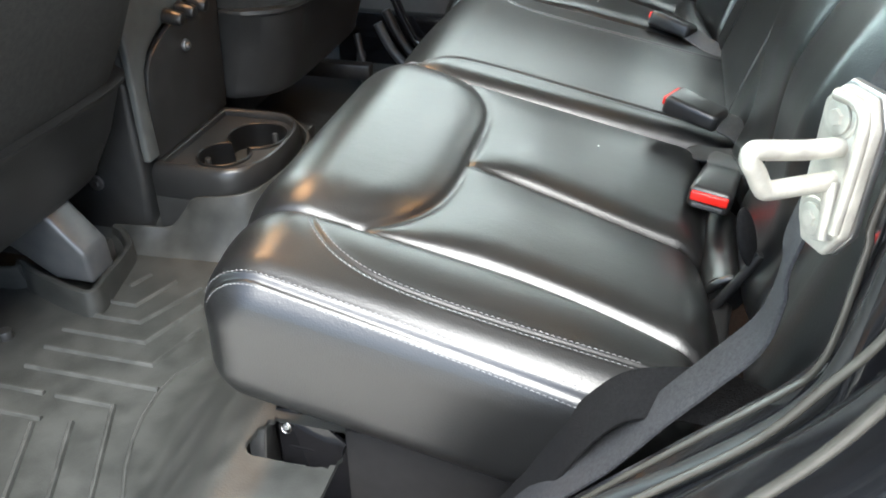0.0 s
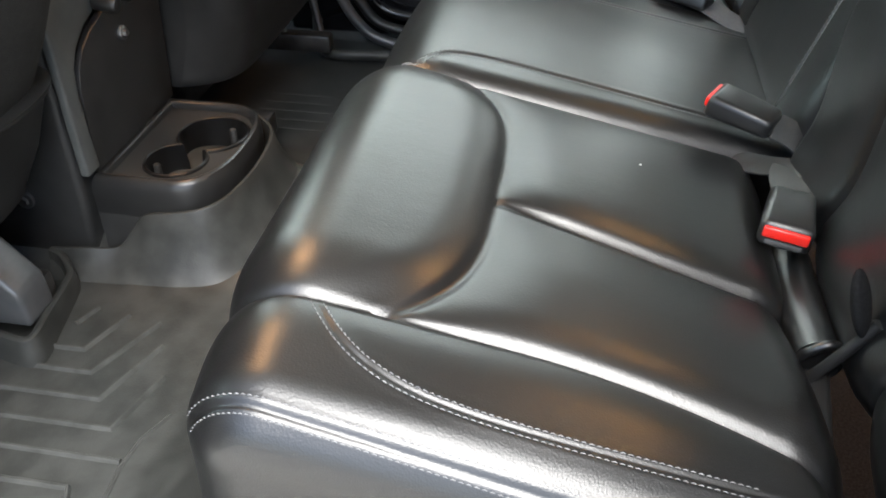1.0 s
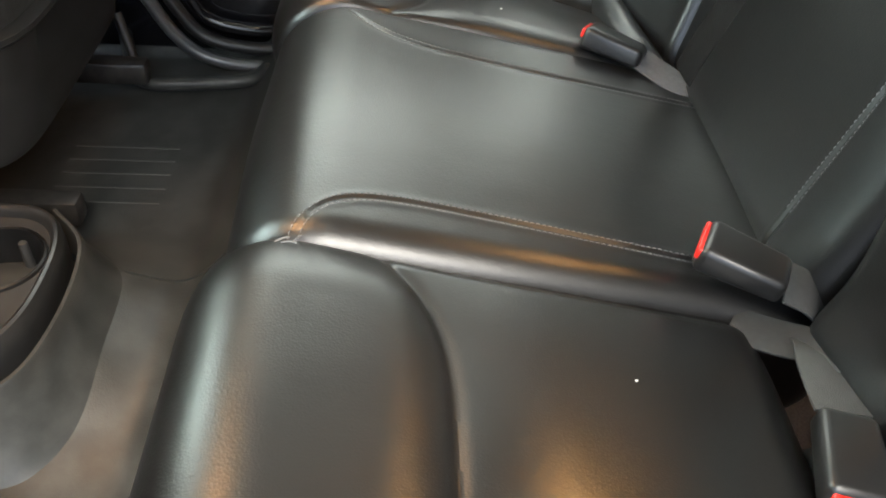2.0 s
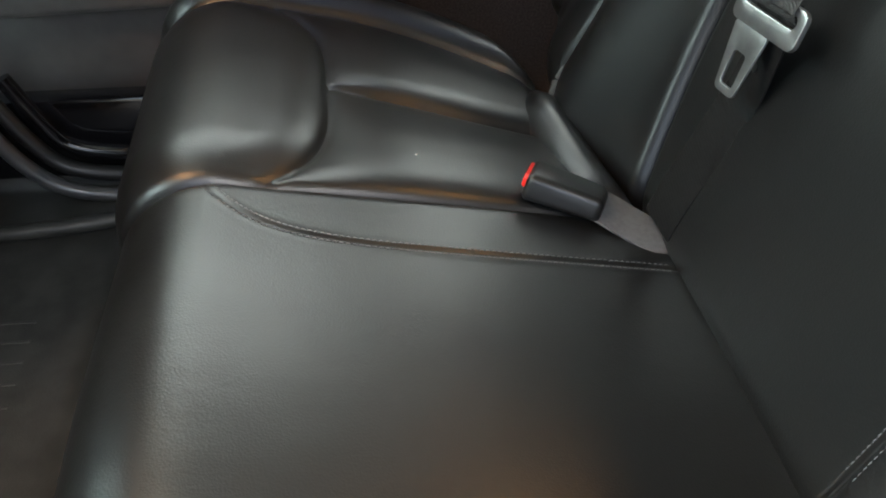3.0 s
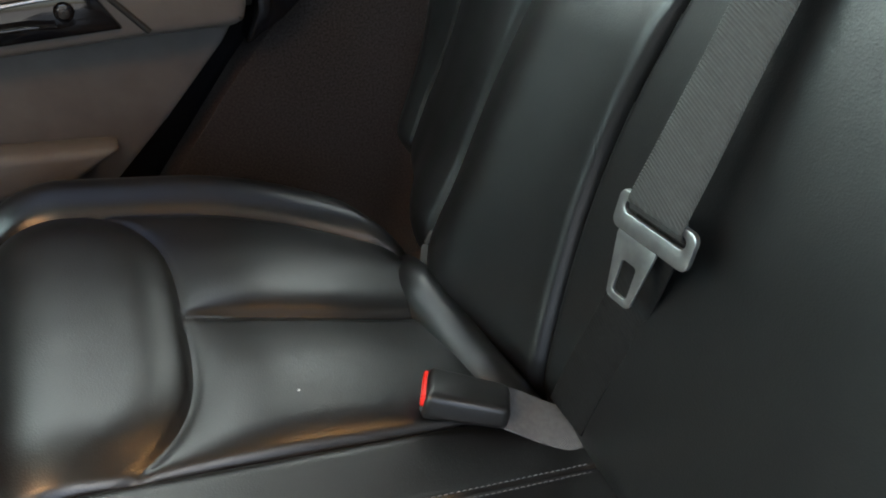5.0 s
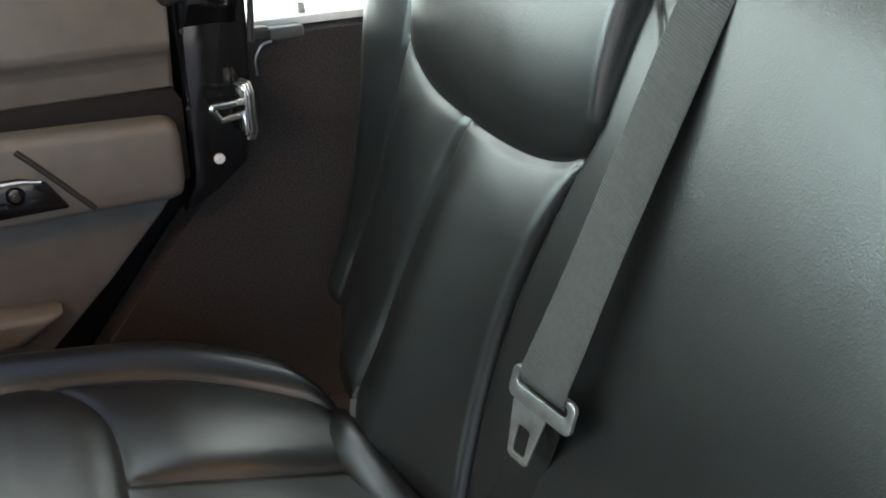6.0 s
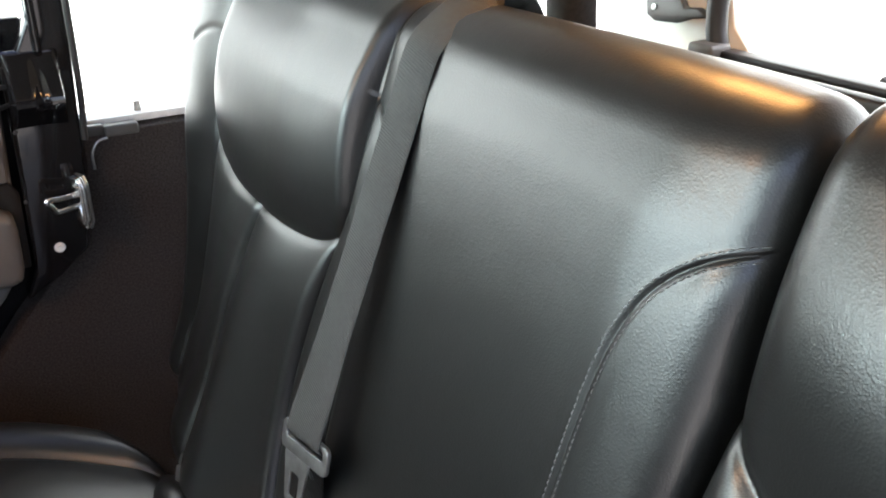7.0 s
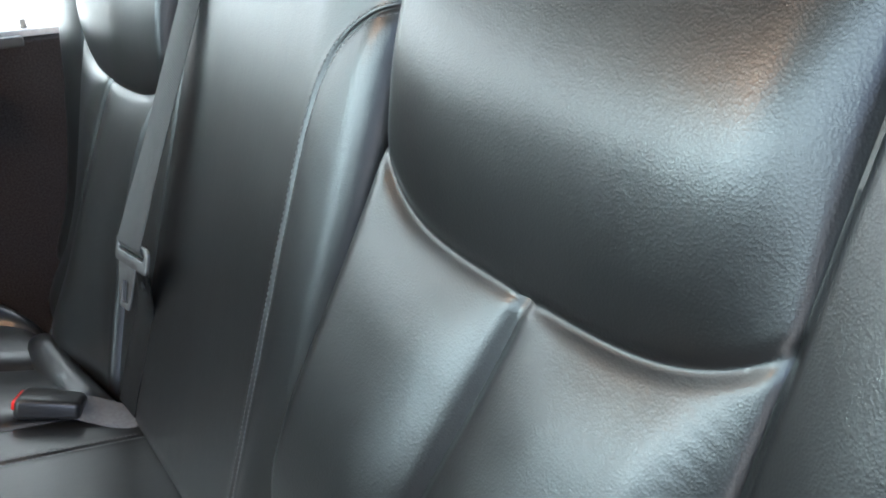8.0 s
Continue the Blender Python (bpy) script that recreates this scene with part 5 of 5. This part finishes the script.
# ---------------------------------------------------------------- under the near seat
def seat_bracket():
    ob = thing("seat_bracket", (0.02, 0.10, 0.0), "dark steel seat bracket bolted through the floor", "bracket")
    wpart("riser", block(0.098, 0.40, 0.06, 1.38, 0.0, 0.200, 0.01, 2), MATTBLACK, ob, "scuffed black riser under the seat")
    wpart("cheek", prism([(-0.035, 0.0), (-0.004, 0.0), (-0.004, 0.150), (-0.030, 0.150)], "y", 0.100, 0.104, 0.001, 2), RAILGREY, ob, "grey curved cheek of the bracket")
    wpart("blade", prism([(0.060, 0.02), (0.118, 0.02), (0.112, 0.150), (0.094, 0.150)], "x", -0.006, -0.003, 0.0008, 2), DARKMETAL, ob, "thin bright steel blade")
    wpart("plate", prism([(0.0, 0.0), (0.090, 0.0), (0.086, 0.118), (0.050, 0.150), (0.020, 0.162), (0.0, 0.160)], "y", 0.112, 0.118, 0.002, 2), PAINT, ob, "glossy black hinge plate")
    wpart("lip", tube([(-0.002, 0.098, 0.090), (0.018, 0.098, 0.092), (0.034, 0.098, 0.093)], 0.0018, 4, 8), STEEL, ob, "bright folded steel edge")
    ring = [(0.011 + 0.006 * math.cos(2 * math.pi * k / 12), 0.110, 0.136 + 0.008 * math.sin(2 * math.pi * k / 12)) for k in range(13)]
    wpart("screw_ring", tube(ring, 0.0014, 2, 8, (0, 1, 0)), CHROME, ob)
    wpart("screw", screw_head((0.011, 0.112, 0.136), (0, -1, 0.2), 0.0040, 0.005), STEEL, ob)
    return ob


seat_bracket()


# ---------------------------------------------------------------- buckles and belts
def buckle(at, ahead, up, label, stalk, strap_up=None, strap=None):
    """A belt buckle: body pointing along ahead from its tail at `at`."""
    ob = thing("belt_buckle", at, label, "belt buckle", "belt buckles")
    X = Vector(ahead).normalized()
    Yv = Vector(up).cross(X).normalized()
    Zv = X.cross(Yv)
    m = Matrix((X, Yv, Zv)).transposed().to_4x4()
    bm = block(0.0, 0.075, -0.0245, 0.0245, -0.0140, 0.0140, 0.0075, 4)
    for v in bm.verts:
        f = v.co.x / 0.075
        v.co.y *= 0.86 + 0.14 * f
        v.co.z *= 0.80 + 0.20 * f
        v.co.z += 0.004 * math.sin(math.pi * f)
    bmesh.ops.transform(bm, matrix=m, verts=bm.verts)
    body = part("housing", bm, BUCKLE, ob)
    bm = block(0.068, 0.0775, -0.0205, 0.0205, -0.0010, 0.0105, 0.0022, 3)
    bmesh.ops.transform(bm, matrix=m, verts=bm.verts)
    part("button", bm, RED, body, "bright red press button")
    bm = block(0.070, 0.0762, -0.0165, 0.0165, -0.0085, -0.0030, 0.001, 2)
    bmesh.ops.transform(bm, matrix=m, verts=bm.verts)
    part("slot", bm, GREYPLASTIC, body, "grey tongue slot")
    pts = [Vector(p) - Vector(at) for p in stalk]
    part("strap", sweep(smooth_path(pts, 8), strap_section(0.044, 0.003), strap_up or tuple(Zv)), strap or STALK_LIT, ob, "grey webbing strap")
    return ob


buckle((0.443, 0.425, 0.341), (-0.22, -0.95, -0.02), (0.05, -0.10, 1), "black belt buckle with red button lying towards the door", [(0.446, 0.428, 0.342), (0.450, 0.468, 0.338), (0.462, 0.505, 0.325), (0.475, 0.535, 0.29)], None, STALK_DARK)
buckle((0.444, 0.556, 0.350), (-0.870, 0.430, 0.16), (0.16, -0.10, 1), "black belt buckle with red button lying on the middle cushion", [(0.443, 0.557, 0.351), (0.470, 0.552, 0.338), (0.50, 0.550, 0.300)], (0.12, -0.30, 1), STALK_DARK)
buckle((0.408, 0.950, 0.340), (-0.87, 0.44, 0.17), (0.20, 0.18, 1), "black belt buckle with red button beside the seam", [(0.405, 0.954, 0.339), (0.440, 0.930, 0.326), (0.470, 0.910, 0.316), (0.500, 0.900, 0.295)], (0.25, -0.25, 1))


def crevice_strap():
    ob = thing("anchor_strap", (0.43, 1.07, 0.32), "grey webbing strap tucked between cushion and backrest", "strap")
    pts = [(0.440, 1.200, 0.335), (0.432, 1.182, 0.330), (0.424, 1.160, 0.326), (0.425, 1.135, 0.315), (0.44, 1.12, 0.29)]
    wpart("webbing", sweep(smooth_path([Vector(p) for p in pts], 8), strap_section(0.040, 0.003), (-0.45, 0, 1)), STALK_DARK, ob)
    wpart("loop", tube([(0.428, 1.205, 0.335), (0.434, 1.198, 0.352), (0.442, 1.182, 0.352), (0.440, 1.172, 0.335)], 0.003, 6, 10), STEEL, ob)
    return ob


crevice_strap()




def near_anchor():
    """Hinge and straps between the near cushion and its backrest."""
    ob = thing("folding_bracket", (0.44, 0.25, 0.20), "dark folding bracket and grey strap behind the cushion", "bracket")
    wpart("lower_roll", tube([(0.452, 0.43, 0.270), (0.448, 0.395, 0.284), (0.446, 0.35, 0.290), (0.446, 0.29, 0.294), (0.446, 0.240, 0.297)], 0.021, 8, 20), LEATHER, ob, "rolled leather hem of the backrest")
    wpart("hem_end", tube([(0.430, 0.240, 0.300), (0.438, 0.237, 0.312), (0.449, 0.237, 0.319), (0.462, 0.239, 0.316)], 0.0045, 8, 12), LEATHER, ob)
    flap = block(0.428, 0.458, 0.055, 0.236, 0.18, 0.296, 0.008, 3)
    for v in flap.verts:
        v.co.x += (v.co.y - 0.236) * 0.10 + 0.25 * (v.co.z - 0.296)
        v.co.z += (v.co.y - 0.236) * 0.18
    wpart("flap", flap, SEAL, ob, "dark vinyl flap under the backrest")
    wpart("fold", tube([(0.428, 0.228, 0.276), (0.440, 0.222, 0.300), (0.455, 0.216, 0.335), (0.468, 0.213, 0.366)], 0.005, 8, 12), SEAL, ob)
    tab = bmesh.new()
    bmesh.ops.create_uvsphere(tab, u_segments=24, v_segments=14, radius=1.0)
    m = Matrix.Translation((0.453, 0.220, 0.378)) @ Matrix.Rotation(radians(-24), 4, "Z") @ Matrix.Rotation(radians(-19), 4, "Y") @ Matrix.Diagonal((0.007, 0.015, 0.030, 1))
    bmesh.ops.transform(tab, matrix=m, verts=tab.verts)
    wpart("tab", tab, FELT, ob, "oval black fabric tab")
    wpart("plate", prism([(0.41, 0.16), (0.50, 0.16), (0.53, 0.28), (0.50, 0.36), (0.46, 0.34), (0.42, 0.25)], "y", 0.036, 0.044, 0.002, 2), DARKMETAL, ob)
    wpart("strap", sweep(smooth_path([Vector(p) for p in [(0.405, 0.545, 0.312), (0.435, 0.525, 0.318), (0.462, 0.50, 0.332), (0.480, 0.475, 0.345)]], 8), strap_section(0.04, 0.003), (-0.3, 0.1, 1)), WEBBING, ob)
    wpart("pin", rod((0.485, 0.02, 0.300), (0.492, 0.02, 0.345), 0.006, 0.006, 14, 0.001), STEEL, ob)
    wpart("lever", tube([(0.43, 0.05, 0.25), (0.46, 0.04, 0.29), (0.49, 0.03, 0.30), (0.52, 0.02, 0.33)], 0.008, 6, 12), PLASTIC, ob)
    return ob


near_anchor()


# Same webbing as the upper length, darkened in colour for the shade.
SHADEWEB = surface("webbing_in_shade", (0.006, 0.006, 0.006), (0.010, 0.010, 0.010), 200, (0.7, 0.8), bump=0.4, depth=0.0005, weave=300, spec=0.14)


def middle_belt():
    ob = thing("seat_belt", (0.50, 0.91, 0.55), "dark webbing belt with steel latch plate across the middle backrest", "seat belt", "seat belts")
    # the strap leaves the top of the backrest and hangs to the latch plate, then doubles back down
    def over(u, y, lift):
        return far_back.at(u, y, lift)[0]
    # latch plate in its own plane
    X = Vector((0.014, -0.078, 0.001)).normalized()      # along the slot
    D = Vector((-0.016, 0.002, -0.066))
    D = (D - X * D.dot(X)).normalized()                    # towards the tongue
    N = X.cross(D).normalized()
    at = Vector((0.484, 0.896, 0.548))
    m = Matrix.Translation(at) @ Matrix((X, D, N)).transposed().to_4x4()

    out = N if N.x < 0 else -N
    slot = at - D * 0.004
    # the strap comes down in front of the upper bar and dips through the slot
    up = [over(u, y, 0.004) for u, y in ((1.03, 0.911), (0.99, 0.912), (0.950, 0.914), (0.90, 0.914), (0.85, 0.914))]
    last = slot + out * 0.0046 - D * 0.012
    up += [up[-1].lerp(last, k / 7) for k in range(1, 8)]
    up += [slot + out * 0.0030 - D * 0.004, slot, slot - out * 0.006 + D * 0.002]
    path = smooth_path(up, 6)
    band = bmesh.new()
    rows = []
    for k, p in enumerate(path):
        way = (path[min(k + 1, len(path) - 1)] - path[max(k - 1, 0)]).normalized()
        side = way.cross(Vector((-1, -0.12, 0.3))).normalized()
        side = side if side.dot(X) > 0 else -side
        turned = float(ramp01(k / (len(path) - 1), 0.58, 0.80))
        side = side.lerp(X * 1.12, turned)
        face = side.cross(way).normalized()
        rows.append([band.verts.new(p + side * w * 0.0235 + face * h) for w, h in ((-1, 0), (-0.94, 0.0011), (0.94, 0.0011), (1, 0), (0.94, -0.0011), (-0.94, -0.0011))])
    for p, q in zip(rows, rows[1:]):
        for j in range(6):
            band.faces.new((p[j], p[(j + 1) % 6], q[(j + 1) % 6], q[j]))
    band.faces.new(rows[0])
    band.faces.new(rows[-1])
    bmesh.ops.recalc_face_normals(band, faces=band.faces)
    wpart("webbing", band, WEBBING, ob)
    tail = [slot - out * 0.005, slot - out * 0.008 + D * 0.012] + [over(u, y, 0.004) for u, y in ((0.47, 0.918), (0.42, 0.924), (0.37, 0.928), (0.33, 0.93))]
    path = smooth_path(tail, 8)
    wpart("webbing", sweep(path, strap_section(0.047, 0.0022), [(-1, -0.12, 0.3)] * len(path)), SHADEWEB, ob, "lower length of webbing, darkened in colour for its shade")

    def plate(outline, holes, t):
        bm = bmesh.new()
        n = len(outline)
        rows = []
        for pts, z in ((outline, -t / 2), (outline, t / 2)):
            rows.append([bm.verts.new((a, b, z)) for a, b in pts])
        hole_rows = []
        for z in (-t / 2, t / 2):
            hole_rows.append([bm.verts.new((a, b, z)) for a, b in holes])
        for j in range(n):
            k = (j + 1) % n
            bm.faces.new((rows[0][j], rows[0][k], rows[1][k], rows[1][j]))
            bm.faces.new((hole_rows[0][j], hole_rows[1][j], hole_rows[1][k], hole_rows[0][k]))
            for s in (0, 1):
                bm.faces.new((rows[s][j], hole_rows[s][j], hole_rows[s][k], rows[s][k]))
        bmesh.ops.recalc_face_normals(bm, faces=bm.faces)
        bmesh.ops.bevel(bm, geom=[e for e in bm.edges if e.calc_face_angle(0) > 1.0], offset=t * 0.25, segments=2, profile=0.5, affect="EDGES")
        bmesh.ops.transform(bm, matrix=m, verts=bm.verts)
        return bm

    def rounded(cx, cy, w, h, r, n=6):
        out = []
        for sx, sy, a0 in ((1, 1, 0), (-1, 1, 90), (-1, -1, 180), (1, -1, 270)):
            for k in range(n):
                a = radians(a0 + 90 * k / (n - 1))
                out.append((cx + sx * (w / 2 - r) + r * math.cos(a), cy + sy * (h / 2 - r) + r * math.sin(a)))
        return out
    wpart("latch_plate", plate(rounded(0, 0.000, 0.074, 0.030, 0.007), rounded(0, -0.004, 0.058, 0.009, 0.004), 0.005), GUNMETAL, ob, "grey steel latch plate with belt slot")
    necked = [(a if b > 0.026 else -0.010 + (a + 0.010) * 1.5, b) for a, b in rounded(-0.010, 0.040, 0.026, 0.056, 0.006)]
    wpart("tongue", plate(necked, rounded(-0.010, 0.048, 0.0145, 0.027, 0.003), 0.0025), GUNMETAL, ob, "flat steel tongue with square hole")
    wpart("stop_button", rod(Vector((0.492, 0.912, 0.498)), Vector((0.500, 0.912, 0.498)), 0.005, 0.004, 14, 0.001), BUCKLE, ob)
    return ob


middle_belt()


def near_belt():
    ob = thing("seat_belt", (0.38, -0.02, 0.30), "loose grey seat belt hanging beside the near cushion", "seat belt", "seat belts")
    pts = [(0.480, -0.022, 0.66), (0.452, -0.020, 0.560), (0.442, -0.020, 0.511), (0.444, -0.020, 0.486), (0.438, -0.020, 0.447), (0.415, -0.020, 0.410), (0.388, -0.020, 0.370), (0.353, -0.020, 0.315), (0.301, -0.020, 0.250), (0.25, -0.018, 0.16), (0.21, -0.016, 0.0)]
    path = smooth_path([Vector(p) for p in pts], 8)
    n = len(path) - 1
    ups = [(-0.62 - 0.3 * max(0, 1 - 3 * i / n), 0.05, 0.70) for i in range(n + 1)]
    wpart("webbing", sweep(path, strap_section(0.046, 0.0035), ups), FELT2, ob)
    # Folded length of the same belt; its shade is in the darker felt colour.
    pts = [(0.235, -0.002, 0.130), (0.283, 0.000, 0.215), (0.315, 0.004, 0.285), (0.338, 0.006, 0.325), (0.362, 0.005, 0.352), (0.398, 0.000, 0.366), (0.430, -0.008, 0.370), (0.458, -0.016, 0.355), (0.478, -0.024, 0.27)]
    path = smooth_path([Vector(p) for p in pts], 8)
    ups = [(-0.60, -0.25, 0.70)] * len(path)
    wpart("webbing", sweep(path, strap_section(0.044, 0.003), ups), FELT, ob, "folded length of belt, its shade put into the colour")
    return ob


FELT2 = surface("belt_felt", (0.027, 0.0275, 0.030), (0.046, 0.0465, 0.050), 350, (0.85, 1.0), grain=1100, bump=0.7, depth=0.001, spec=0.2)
near_belt()


# ---------------------------------------------------------------- crumbs on the seat
def crumb(pad, u, y):
    p, n = pad.at(u, y, 0.0004)
    bm = bmesh.new()
    bmesh.ops.create_icosphere(bm, subdivisions=1, radius=0.0010)
    for v in bm.verts:
        v.co.x *= 1.4
    ob = part("crumb", bm, WHITE)
    ob.location = p
    return tagged(ob, "tiny white crumb lying on the leather seat", "crumb", "crumbs")


crumb(near_cushion, 0.297, 0.450)
crumb(far_cushion, 0.240, 1.014)

# ---------------------------------------------------------------- added roof lamps, out of view
def unseen_lamp(x, y, lens, w, h):
    ob = thing("unseen_lamp", (x, y, 1.40), "warm lamp out of view on the headliner, added for orange reflections", "lamp", "dome lamps")
    part("bezel", block(-w - 0.02, w + 0.02, -h - 0.03, h + 0.03, -0.018, 0.004, 0.006, 2), GREYPLASTIC, ob)
    part("lens", block(-w, w, -h, h, -0.026, -0.014, 0.004, 2), lens, ob, "glowing warm lens")
    return ob


# Unseen lamps, placed where they give the orange glints on the leather.
unseen_lamp(-0.45, 0.74, LENS, 0.085, 0.16)
unseen_lamp(0.93, 0.88, LENS_DIM, 0.05, 0.15)
